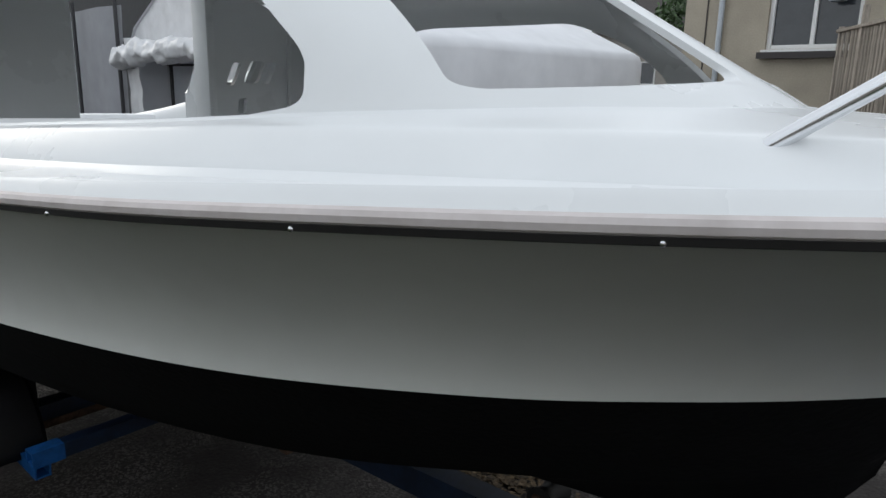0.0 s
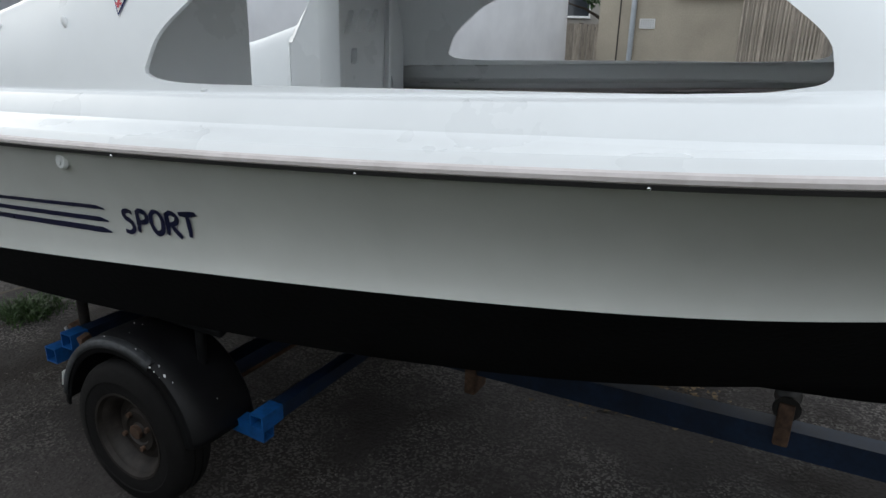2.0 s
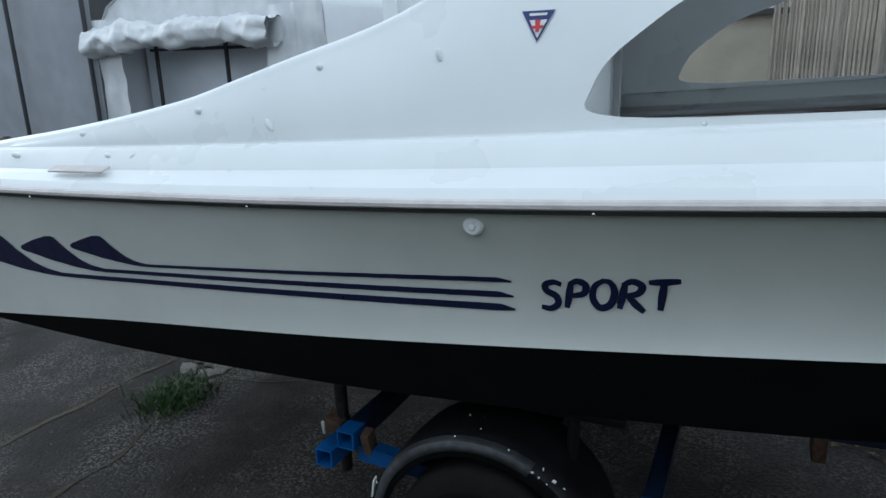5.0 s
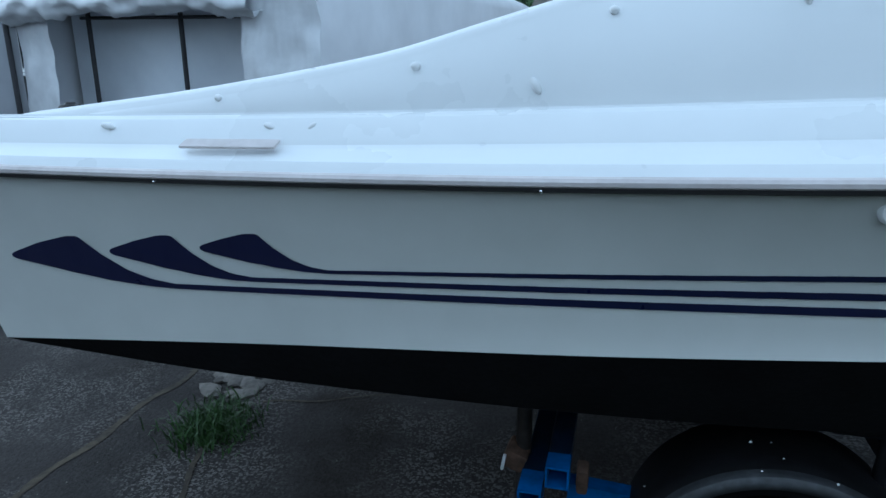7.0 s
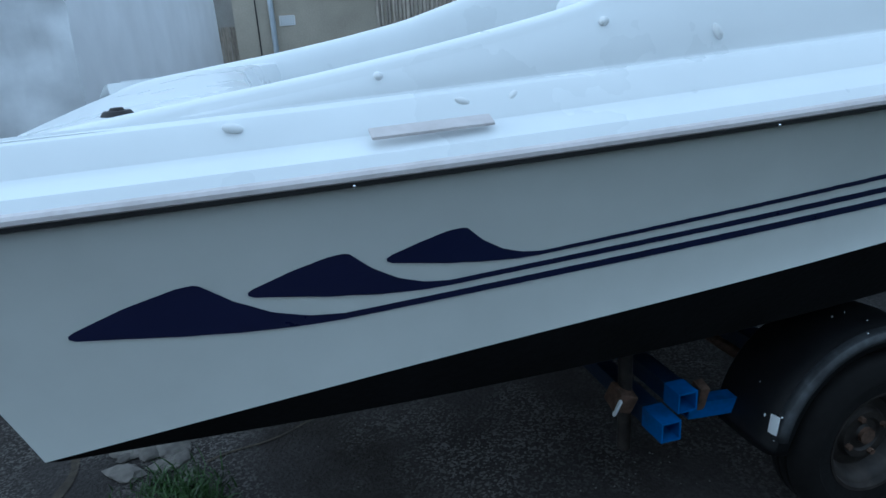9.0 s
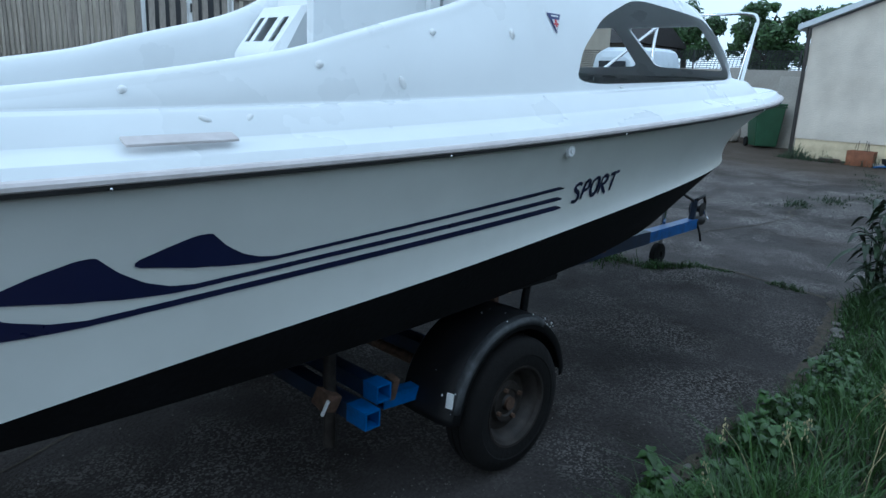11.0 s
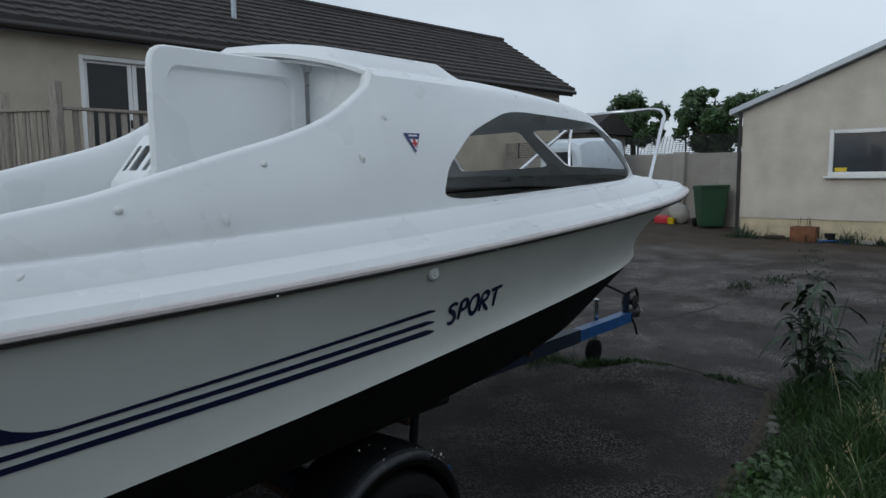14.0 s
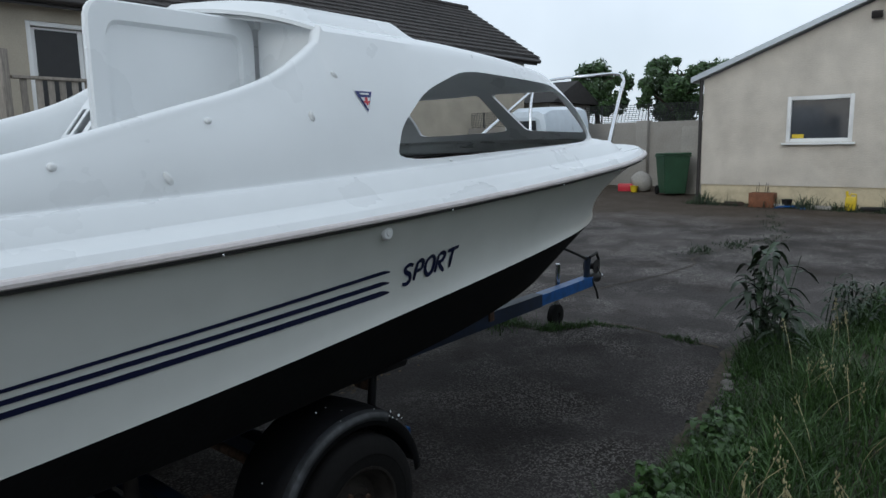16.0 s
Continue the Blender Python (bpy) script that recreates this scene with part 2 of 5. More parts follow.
def link(name, me, material, parent=None, label="", smooth=False):
    if not me.materials:
        me.materials.append(material)
    if smooth:
        me.polygons.foreach_set("use_smooth", [True] * len(me.polygons))
        if smooth == "auto":
            me.set_sharp_from_angle(angle=radians(38))
    ob = new(name, me)
    ob.parent = parent
    if label:
        tagged(ob, label)
    return ob

def part(name, bm, material, parent, label="", smooth="auto"):
    me = bpy.data.meshes.new(name)
    bm.to_mesh(me)
    bm.free()
    return link(name, me, material, parent, label, smooth)

def empty(name, m, label, category, group="", kind=""):
    e = new(name)
    e.empty_display_size = 0.1
    e.matrix_world = m
    return tagged(e, label, category, group, kind)

def add_box(bm, c, s, rot=(0, 0, 0), bevel=0.0):
    r = bmesh.ops.create_cube(bm, size=1.0)
    bmesh.ops.scale(bm, vec=s, verts=r["verts"])
    if bevel:
        es = list({e for v in r["verts"] for e in v.link_edges})
        g = bmesh.ops.bevel(bm, geom=es, offset=bevel, segments=2, affect="EDGES", profile=0.6)
        vs = list({v for f in g["faces"] for v in f.verts} | {v for v in r["verts"] if v.is_valid})
    else:
        vs = r["verts"]
    bmesh.ops.rotate(bm, cent=(0, 0, 0), matrix=Euler([radians(a) for a in rot]).to_matrix(), verts=vs)
    bmesh.ops.translate(bm, vec=c, verts=vs)
    return vs

def boxpart(name, c, s, material, parent, rot=(0, 0, 0), bevel=0.0, label=""):
    bm = bmesh.new()
    add_box(bm, c, s, rot, bevel)
    return part(name, bm, material, parent, label)

def add_tube(bm, pts, r, seg=10, r2=None):
    """A round bar along pts, capped."""
    pts = [Vector(p) for p in pts]
    rings = []
    up = Vector((0.13, 0.21, 1)).normalized()
    for i, p in enumerate(pts):
        d = (pts[min(i + 1, len(pts) - 1)] - pts[max(i - 1, 0)]).normalized()
        a = d.cross(up)
        if a.length < 0.05:
            a = d.cross(Vector((1, 0.3, 0)))
        a.normalize()
        b = d.cross(a)
        rr = r if r2 is None else r + (r2 - r) * i / (len(pts) - 1)
        rings.append([bm.verts.new(p + a * rr * math.cos(2 * math.pi * j / seg) + b * rr * math.sin(2 * math.pi * j / seg)) for j in range(seg)])
    for q, w in zip(rings, rings[1:]):
        for j in range(seg):
            bm.faces.new((q[j], q[(j + 1) % seg], w[(j + 1) % seg], w[j]))
    bm.faces.new(rings[0][::-1])
    bm.faces.new(rings[-1])

def tubepart(name, pts, r, material, parent, label="", seg=10, r2=None):
    bm = bmesh.new()
    add_tube(bm, pts, r, seg, r2)
    bmesh.ops.recalc_face_normals(bm, faces=bm.faces)
    return part(name, bm, material, parent, label)

def lathe(name, prof, material, parent, m=None, seg=32, label=""):
    """Turns (radius, height) pairs about the local z axis, then places by m."""
    bm = bmesh.new()
    rings = [[bm.verts.new((r * math.cos(2 * math.pi * j / seg), r * math.sin(2 * math.pi * j / seg), h)) for j in range(seg)] for r, h in prof]
    for q, w in zip(rings, rings[1:]):
        for j in range(seg):
            bm.faces.new((q[j], q[(j + 1) % seg], w[(j + 1) % seg], w[j]))
    bmesh.ops.remove_doubles(bm, verts=bm.verts, dist=1e-4)
    if m is not None:
        bm.transform(m)
    bmesh.ops.recalc_face_normals(bm, faces=bm.faces)
    return part(name, bm, material, parent, label)

def spl(xk, yk, x):
    """Smooth curve through knots."""
    xk, yk, x = np.asarray(xk, float), np.asarray(yk, float), np.asarray(x, float)
    h = np.diff(xk)
    s = np.diff(yk) / h
    g = np.r_[s[0], (s[:-1] * h[1:] + s[1:] * h[:-1]) / (h[:-1] + h[1:]), s[-1]]
    i = np.clip(np.searchsorted(xk, x) - 1, 0, len(h) - 1)
    t = (x - xk[i]) / h[i]
    return (2*t**3-3*t**2+1)*yk[i] + (t**3-2*t**2+t)*h[i]*g[i] + (-2*t**3+3*t**2)*yk[i+1] + (t**3-t**2)*h[i]*g[i+1]

def ground_z(x, y=0.0):
    x = np.asarray(x, float)
    return 0.125 + 0.037 * np.clip(x, -14, 15)

def grid_faces(nu, nv, closed_u=False):
    f = []
    for i in range(nu - (0 if closed_u else 1)):
        for j in range(nv - 1):
            a, b = i * nv + j, ((i + 1) % nu) * nv + j
            f.append((a, b, b + 1, a + 1))
    return f

# ---- ground: one sheet to the horizon ----
gx = sorted(set(np.r_[np.linspace(-14, 16, 61), -3000, -600, -120, -40, -22, 24, 45, 120, 600, 3000]))
gy = sorted(set(np.r_[np.linspace(-10, 18, 57), -3000, -600, -120, -40, -18, 26, 45, 120, 600, 3000]))
gv = [(x, y, float(ground_z(x)) + 0.012 * noise.noise((x * 0.7, y * 0.7, 0)) * (abs(x) < 14 and abs(y) < 16)) for x in gx for y in gy]
tagged(obj("ground", gv, grid_faces(len(gx), len(gy)), CONCRETE, smooth=True), "dark weathered concrete yard with stains and patches", "ground", kind="structure")

# ---- the boat, in its own axes: x to the bow, y to port ----
BOAT = pose(-4.7, 2.68, 0, 0, 0, -9.3)
boat = empty("motor_boat", BOAT, "white fibreglass cabin cruiser with black antifoul on a trailer", "boat")
K = np.arange(11)
NG = 96
u_half = np.linspace(0, 10, NG)
GX = [-0.08, 1, 2, 3, 3.8, 4.4, 4.9, 5.3, 5.62, 5.85, 5.93]
GY = [1.06, 1.105, 1.133, 1.145, 1.138, 1.09, 0.955, 0.77, 0.55, 0.29, 0]
RX = [0.05, 1, 2, 3, 3.75, 4.25, 4.65, 5.0, 5.35, 5.6, 5.68]
RY = [0.962, 0.976, 0.988, 0.992, 0.98, 0.928, 0.818, 0.655, 0.458, 0.24, 0]
BX = [0.12, 1, 2, 3, 3.6, 4.05, 4.42, 4.68, 4.87, 5.00, 5.05]
BY = [0.945, 0.957, 0.966, 0.966, 0.948, 0.905, 0.83, 0.70, 0.49, 0.25, 0]
SX = [0.12, 1, 2, 3, 3.52, 3.88, 4.12, 4.27, 4.40, 4.50, 4.54]
SY = [0.84, 0.84, 0.83, 0.81, 0.79, 0.765, 0.72, 0.64, 0.48, 0.25, 0]
WX = [0.13, 1, 2, 3, 3.75, 4.3, 4.75, 5.05, 5.28, 5.41, 5.45]
WY = [0.985, 1.016, 1.042, 1.030, 0.983, 0.885, 0.69, 0.48, 0.265, 0.10, 0]
CX = [0.15, 1, 2, 3, 3.7, 4.2, 4.6, 4.9, 5.12, 5.25, 5.30]
CY = [0.95, 0.965, 0.93, 0.85, 0.745, 0.62, 0.46, 0.32, 0.17, 0.07, 0]
CZ = [0.80, 0.785, 0.785, 0.815, 0.85, 0.885, 0.925, 0.96, 0.99, 1.02, 1.04]
KX = [0.2, 1, 2, 3, 3.6, 4.1, 4.5, 4.8, 5.05, 5.2, 5.28]
KZ = [0.46, 0.43, 0.405, 0.41, 0.49, 0.60, 0.65, 0.69, 0.76, 0.87, 0.98]

def sheer(x):
    return spl([-0.1, 0, 1, 2, 2.75, 3.5, 4.25, 4.83, 5.3, 6], [1.362, 1.364, 1.385, 1.417, 1.452, 1.497, 1.549, 1.587, 1.61, 1.635], x)

def ridge_z(x):
    return spl([0, 0.2, 1, 2, 3, 4, 4.6, 5.2, 5.8], [1.492, 1.498, 1.519, 1.557, 1.606, 1.662, 1.690, 1.696, 1.68], x)

def line_z(x):
    return spl([0.1, 1, 2, 3, 3.75, 4.3, 4.9, 5.5], [0.822, 0.914, 1.002, 1.098, 1.167, 1.21, 1.24, 1.255], x)

def coaming_z(x):
    return spl([0.05, 0.12, 0.25, 0.45, 0.84, 1.2, 1.4, 1.6, 1.82, 2.0, 2.12, 2.22, 2.34, 2.42, 2.5], [1.442, 1.474, 1.505, 1.533, 1.584, 1.643, 1.683, 1.74, 1.803, 1.852, 1.892, 1.935, 2.005, 2.06, 2.10], x)

def shoulder_z(x):
    return spl([2.2, 2.5, 3, 3.6, 4.1, 4.5], [2.085, 2.09, 2.09, 2.08, 2.05, 2.02], x)

G_x, G_y = spl(K, GX, u_half), spl(K, GY, u_half)
G_z = sheer(G_x)
R_x, R_y = spl(K, RX, u_half), spl(K, RY, u_half)
R_z = ridge_z(R_x)
B_x, B_y = spl(K, BX, u_half), spl(K, BY, u_half)
B_z = ridge_z(B_x) + 0.004
S_x, S_y = spl(K, SX, u_half), spl(K, SY, u_half)
W_x, W_y = spl(K, WX, u_half), spl(K, WY, u_half)
W_z = line_z(W_x)
C_x, C_y, C_z = spl(K, CX, u_half), spl(K, CY, u_half), spl(K, CZ, u_half)
K_x, K_z = spl(K, KX, u_half), spl(K, KZ, u_half)
for yy in (G_y, R_y, B_y, S_y, W_y, C_y):
    yy[-1] = 0
    np.clip(yy, 0, None, out=yy)

def mirror_grid(cols):
    """Half columns (starboard, y given positive) to a full loop of columns: starboard aft, bow, port aft."""
    star = [[(p[0], -p[1], p[2]) for p in c] for c in cols]
    port = [[(p[0], p[1], p[2]) for p in c] for c in cols[:-1]][::-1]
    return star + port

def loft(name, cols, material, parent, label="", thick=0.0, smooth="auto"):
    nv = len(cols[0])
    ob = obj(name, [p for c in cols for p in c], grid_faces(len(cols), nv), material, parent, label, smooth=smooth)
    if thick:
        md = ob.modifiers.new("thickness", "SOLIDIFY")
        md.thickness, md.offset = thick, -1
    return ob

def lerp(a, b, t):
    return a + (b - a) * t

def side_point(i, s):
    """Topside of column i at s, 0 at the paint line and 1 under the rubbing strake."""
    return (lerp(W_x[i], G_x[i], s), lerp(W_y[i], G_y[i] - 0.012, s ** 2.0) - 0.020 * math.sin(math.pi * s ** 0.7) * min(1, W_y[i] / 0.3) * np.clip((W_x[i] - 1.0) / 1.5, 0, 1), lerp(W_z[i], G_z[i] - 0.012, s))

topside = [[side_point(i, s) for s in np.linspace(0, 1, 18)] for i in range(NG)]
hull = loft("hull_topside", mirror_grid(topside), HULL, boat, "off-white glossy hull side with shade in its colour")
bottom = []
for i in range(NG):
    c = [(W_x[i], W_y[i], W_z[i])]
    c += [(lerp(W_x[i], C_x[i], s), lerp(W_y[i], C_y[i], s), lerp(W_z[i], C_z[i], s)) for s in (0.33, 0.66, 1)]
    c += [(lerp(C_x[i], K_x[i], s), C_y[i] * (1 - s), lerp(C_z[i], K_z[i], s ** 1.15)) for s in (0.04, 0.3, 0.6, 0.85, 1)]
    bottom.append(c)
loft("hull_bottom", mirror_grid(bottom), ANTIFOUL, boat, "matt black antifouled bottom")
# transom, closing the stern
tr = [(p[0], -p[1], p[2]) for p in topside[0]][::-1] + [(p[0], -p[1], p[2]) for p in bottom[0]][1:]
tp = [(p[0], -p[1], p[2]) for p in tr][::-1][1:]
loop = tr + tp
cx = np.mean([p[0] for p in loop])
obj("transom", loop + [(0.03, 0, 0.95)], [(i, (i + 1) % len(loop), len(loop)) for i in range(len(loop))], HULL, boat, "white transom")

# rubbing strake: pale strip with a black insert under it
def strake(name, prof, material, label):
    cols = []
    for i in range(NG):
        a, b = max(i - 1, 0), min(i + 1, NG - 1)
        d = Vector((G_x[b] - G_x[a], G_y[b] - G_y[a], 0)).normalized()
        out = Vector((-d.y, d.x, 0)) if i < NG - 1 else Vector((1, 0, 0))
        cols.append([(G_x[i] + out.x * o, max(0, G_y[i] + out.y * o) if i < NG - 1 else 0, G_z[i] + h) for o, h in prof])
    return loft(name, mirror_grid(cols), material, boat, label)

strake("rub_rail", [(-0.02, -0.003), (0.012, -0.003), (0.017, 0.001), (0.018, 0.010), (0.013, 0.017), (0.004, 0.019), (-0.02, 0.02)], RUBBER, "chalky pink-white rubbing strake")
strake("rub_insert", [(-0.02, -0.014), (0.008, -0.014), (0.013, -0.012), (0.0145, -0.003), (-0.01, -0.002)], BLACKGAP, "black gap under the strake")
for k in range(9):
    for sd in (-1, 1):
        i = 8 + k * 9
        bm = bmesh.new()
        bmesh.ops.create_uvsphere(bm, u_segments=8, v_segments=6, radius=0.0045)
        bmesh.ops.translate(bm, vec=(G_x[i], sd * (G_y[i] + 0.014), G_z[i] - 0.010), verts=bm.verts)
        part("screw", bm, STEEL, boat)

# deck between strake and cabin wall
deck = []
for i in range(NG):
    g, r, b = np.array((G_x[i], G_y[i], G_z[i])), np.array((R_x[i], R_y[i], R_z[i])), np.array((B_x[i], B_y[i], B_z[i]))
    c = []
    for f_, dz in ((0.0, 0.016), (0.07, 0.034), (0.12, 0.042)):
        p = lerp(g, r, f_)
        c.append((p[0], p[1], g[2] + dz))
    zlow = r[2] - 0.064
    for f_, zz in ((0.52, zlow - 0.012), (0.60, zlow - 0.006), (0.65, zlow), (0.69, zlow + 0.012), (0.90, r[2] - 0.010), (0.95, r[2] - 0.003), (1.0, r[2])):
        p = lerp(g, r, f_)
        c.append((p[0], p[1], zz))
    crown = 0.018 * np.clip((r[0] - 4.3) / 1.0, 0, 1)
    for f_, dz in ((0.3, 0.001), (0.6, 0.7 * crown + 0.001), (0.9, crown + 0.001), (1.0, crown + 0.006)):
        p = lerp(r, b, f_)
        c.append((p[0], p[1], p[2] + dz))
    deck.append(c)
loft("deck", mirror_grid(deck), GEL, boat, "glossy white side deck and foredeck").data.set_sharp_from_angle(angle=radians(20))

# one moulding: cockpit coaming sweeping up into the cabin walls, windscreen frame and roof
first = int(np.argmin(np.abs(B_x - 2.46)))
NV = 16
def wall_column(b, s, bulge):
    """Points up a wall from its foot b to its head s, bowed outwards."""
    c = []
    for v in np.linspace(0, 1, NV):
        p = lerp(b, s, v)
        c.append((p[0], p[1] + bulge * math.sin(math.pi * v) * min(1, s[1] / 0.4) if p[1] > 0.001 else 0.0, p[2]))
    return c
walls, lips, roofs = [], [], []
x_join = float(B_x[first])
for x in np.r_[np.linspace(0.06, 0.4, 12), np.linspace(0.45, 2.1, 30), np.linspace(2.13, x_join, 14)]:
    zt, zb = float(coaming_z(x)), float(ridge_z(x)) + 0.004
    yb, ys = float(spl(BX, BY, x)), float(spl(SX, SY, x))
    lean = float(np.clip((zt - zb) / (2.08 - zb), 0, 1))
    yt = lerp(yb, ys, lean)
    if x > x_join - 1e-6:
        c = wall_column(np.array((B_x[first], B_y[first], deck[first][-1][2])), np.array((S_x[first], S_y[first], float(shoulder_z(S_x[first])))), 0.022)
        zt, yt = c[-1][2] + 0.026, c[-1][1]
    else:
        c = wall_column(np.array((x, yb, zb)), np.array((x, yt, zt - 0.026)), 0.022 * min(1, lean * 1.3))
    walls.append(c)
    lips.append([c[-1]] + [(x, yt - o, zt - h) for o, h in ((0.004, 0.014), (0.014, 0.004), (0.030, 0.0), (0.050, 0.005), (0.064, 0.020), (0.072, 0.045))] + [(x, yt - 0.08 - 0.02 * v, lerp(zt - 0.07, 0.98, v)) for v in np.linspace(0, 1, 6)])
for i in range(first, NG):
    b = np.array((B_x[i], B_y[i], deck[i][-1][2]))
    s = np.array((S_x[i], S_y[i], float(shoulder_z(S_x[i]))))
    c = wall_column(b, s, 0.022 + 0.013 * np.clip((b[0] - 2.5) / 0.6, 0, 1))
    if i > first:
        walls.append(c)
    top = np.array((min(2.25 + (s[0] - 2.46) * 1.06, 4.05), 0, 2.235 - 0.05 * np.clip((s[0] - 3.4) / 1.0, 0, 1)))
    r = [c[-1]]
    for v in np.linspace(0.05, 1, 18):
        p = lerp(s, top, v)
        r.append((p[0], p[1], lerp(s[2], top[2], math.sin(v ** 0.8 * math.pi / 2))))
    roofs.append(r)

def cut(ob, cutters):
    """Takes cutter prisms out of ob and keeps the plain mesh that is left."""
    for c in cutters:
        md = ob.modifiers.new("cut", "BOOLEAN")
        md.operation, md.solver, md.object = "DIFFERENCE", "EXACT", c
    bpy.context.view_layer.update()
    me = bpy.data.meshes.new_from_object(ob.evaluated_get(bpy.context.evaluated_depsgraph_get()))
    ob.modifiers.clear()
    ob.data = me
    me.polygons.foreach_set("use_smooth", [True] * len(me.polygons))
    me.set_sharp_from_angle(angle=radians(35))
    for c in cutters:
        bpy.data.objects.remove(c)

def prism(loop3a, loop3b):
    n = len(loop3a)
    f = [tuple(range(n))[::-1], tuple(range(n, 2 * n))] + [(i, (i + 1) % n, n + (i + 1) % n, n + i) for i in range(n)]
    return obj("cutter", list(loop3a) + list(loop3b), f, GEL, boat)

def rounded(pts, n=6, r=0.3):
    """A closed outline with its corners rounded."""
    out = []
    m = len(pts)
    for i in range(m):
        p, a, b = Vector(pts[i]), Vector(pts[i - 1]), Vector(pts[(i + 1) % m])
        s, e = p.lerp(a, r), p.lerp(b, r)
        for t in np.linspace(0, 1, n):
            out.append(tuple((1 - t) ** 2 * s + 2 * t * (1 - t) * p + t * t * e))
    return out

win = rounded([(2.66, 1.62), (3.6, 1.66), (4.31, 1.687), (4.46, 1.715), (4.44, 1.80), (4.28, 1.92), (4.06, 1.995), (3.8, 2.0), (3.22, 2.01), (2.90, 1.90), (2.72, 1.76)], 6, 0.3)
cab_v, cab_f = [], []
for grid in (mirror_grid(walls), [[(x, -y, z) for x, y, z in c] for c in lips], lips, mirror_grid(roofs)):
    base = len(cab_v)
    cab_v += [p for c in grid for p in c]
    cab_f += [tuple(base + q for q in f_) for f_ in grid_faces(len(grid), len(grid[0]))]
cabin = obj("cabin", cab_v, cab_f, GEL, boat, "moulded white cabin and coaming with open window holes", smooth="auto")
shell = cabin.modifiers.new("thickness", "SOLIDIFY")
shell.thickness, shell.offset = 0.014, -1
shield = rounded([(0.075, 1.775), (0.68, 1.745), (0.63, 1.99), (0.05, 2.01)], 8, 0.1)
cut(cabin, [
    prism([(x, -1.3, z) for x, z in win], [(x, -0.45, z) for x, z in win]),
    prism([(x, 0.45, z) for x, z in win], [(x, 1.3, z) for x, z in win]),
    prism([(3.95, y, z) for y, z in shield], [(5.3, y, z) for y, z in shield]),
    prism([(3.95, -y, z) for y, z in shield], [(5.3, -y, z) for y, z in shield]),
])
# raised aft part of the roof
hump = []
for i in range(26):
    row = []
    for v in np.linspace(-1, 1, 25):
        y = v * 0.66
        x0 = 2.265 + 0.20 * abs(y) / 0.82
        x = lerp(x0, 3.2, i / 25)
        h = 0.05 * np.clip(min((x - x0) / 0.05 - 0.6, (3.2 - x) / 0.12), -1, 1)
        e = np.clip((1 - abs(v)) / 0.16, 0, 1)
        s = np.array((x, 0.82, float(shoulder_z(x))))
        a = math.sin((1 - abs(y) / 0.82) ** 0.8 * math.pi / 2)
        row.append((x, y, lerp(s[2], 2.235, a) - 0.02 + (h + 0.02) * (e * e * (3 - 2 * e))))
    hump.append(row)
loft("raised_roof", hump, GEL, boat, "raised white roof section")

# aft deck, well and cockpit sole
aft = []
for x, z in ((-0.07, 1.378), (-0.05, 1.405), (0.05, 1.438), (0.12, 1.470), (0.25, 1.501), (0.42, 1.526), (0.55, 1.538), (0.62, 1.540), (0.65, 1.534), (0.67, 1.49), (0.70, 1.0)):
    half = 0.97 if x < 0.1 else 0.90
    aft.append([(x + (0.16 * (abs(y) / half) ** 4 if x > 0.5 else 0.0), y, z + 0.004 * (1 - (y / half) ** 2)) for y in np.linspace(-half, half, 33)])
loft("aft_deck", aft, GEL, boat, "white moulded aft deck")
# white floor added out of sight to throw light up into the cabin
boxpart("cabin_sole", (3.15, 0, 1.12), (1.25, 1.5, 0.03), GEL, boat, label="white cabin floor added to bounce light inside")
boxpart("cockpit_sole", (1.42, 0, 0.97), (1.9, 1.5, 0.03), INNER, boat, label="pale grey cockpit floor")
lathe("filler_cap", [(0.0, 0.016), (0.012, 0.016), (0.016, 0.01), (0.026, 0.01), (0.03, 0.006), (0.034, 0.0)], BLACKGAP, boat, pose(0.395, -0.870, 1.524), 24, "black round filler cap")
# bulkhead with the doorway
sb = [(-0.36, 0.98), (-0.90, 0.98), (-0.93, 1.6), (-0.90, 1.85), (-0.83, 2.06), (-0.6, 2.15), (-0.36, 2.19)]
st_b = prism([(2.50, y, z) for y, z in sb], [(2.525, y, z) for y, z in sb])
st_b.name = "bulkhead"
boxpart("door_post", (2.44, 0.255, 1.58), (0.12, 0.04, 1.2), GEL, boat, bevel=0.008)
boxpart("door_header", (2.50, -0.05, 2.18), (0.05, 0.66, 0.06), GEL, boat, bevel=0.01)
bz = [(0.30, 0.98), (0.93, 0.98), (0.93, 1.72), (0.90, 1.9), (0.82, 2.05), (0.6, 2.14), (0.30, 2.18)]
port_b = prism([(2.385, y, z) for y, z in bz], [(2.41, y, z) for y, z in bz])
port_b.name = "bulkhead"
port_b.data.materials.clear()
port_b.data.materials.append(GEL)
def slot(y, z, w=0.05, h=0.11, lean=0.05):
    q = [(y - w / 2 - lean / 2, z - h / 2), (y + w / 2 - lean / 2, z - h / 2), (y + w / 2 + lean / 2, z + h / 2), (y - w / 2 + lean / 2, z + h / 2)]
    q = rounded(q, 4, 0.25)
    return prism([(1.9, a, b) for a, b in q], [(2.5, a, b) for a, b in q])
def disc(y, z, r):
    q = [(y + r * math.cos(a), z + r * math.sin(a)) for a in np.linspace(0, 2 * math.pi, 20, endpoint=False)]
    return prism([(1.9, a, b) for a, b in q], [(2.5, a, b) for a, b in q])
cut(port_b, [slot(0.43, 1.80), slot(0.55, 1.81, 0.09), slot(0.64, 1.81, 0.045), slot(0.47, 1.645, 0.05, 0.075, 0.01), disc(0.77, 1.645, 0.024), disc(0.775, 1.50, 0.048)])
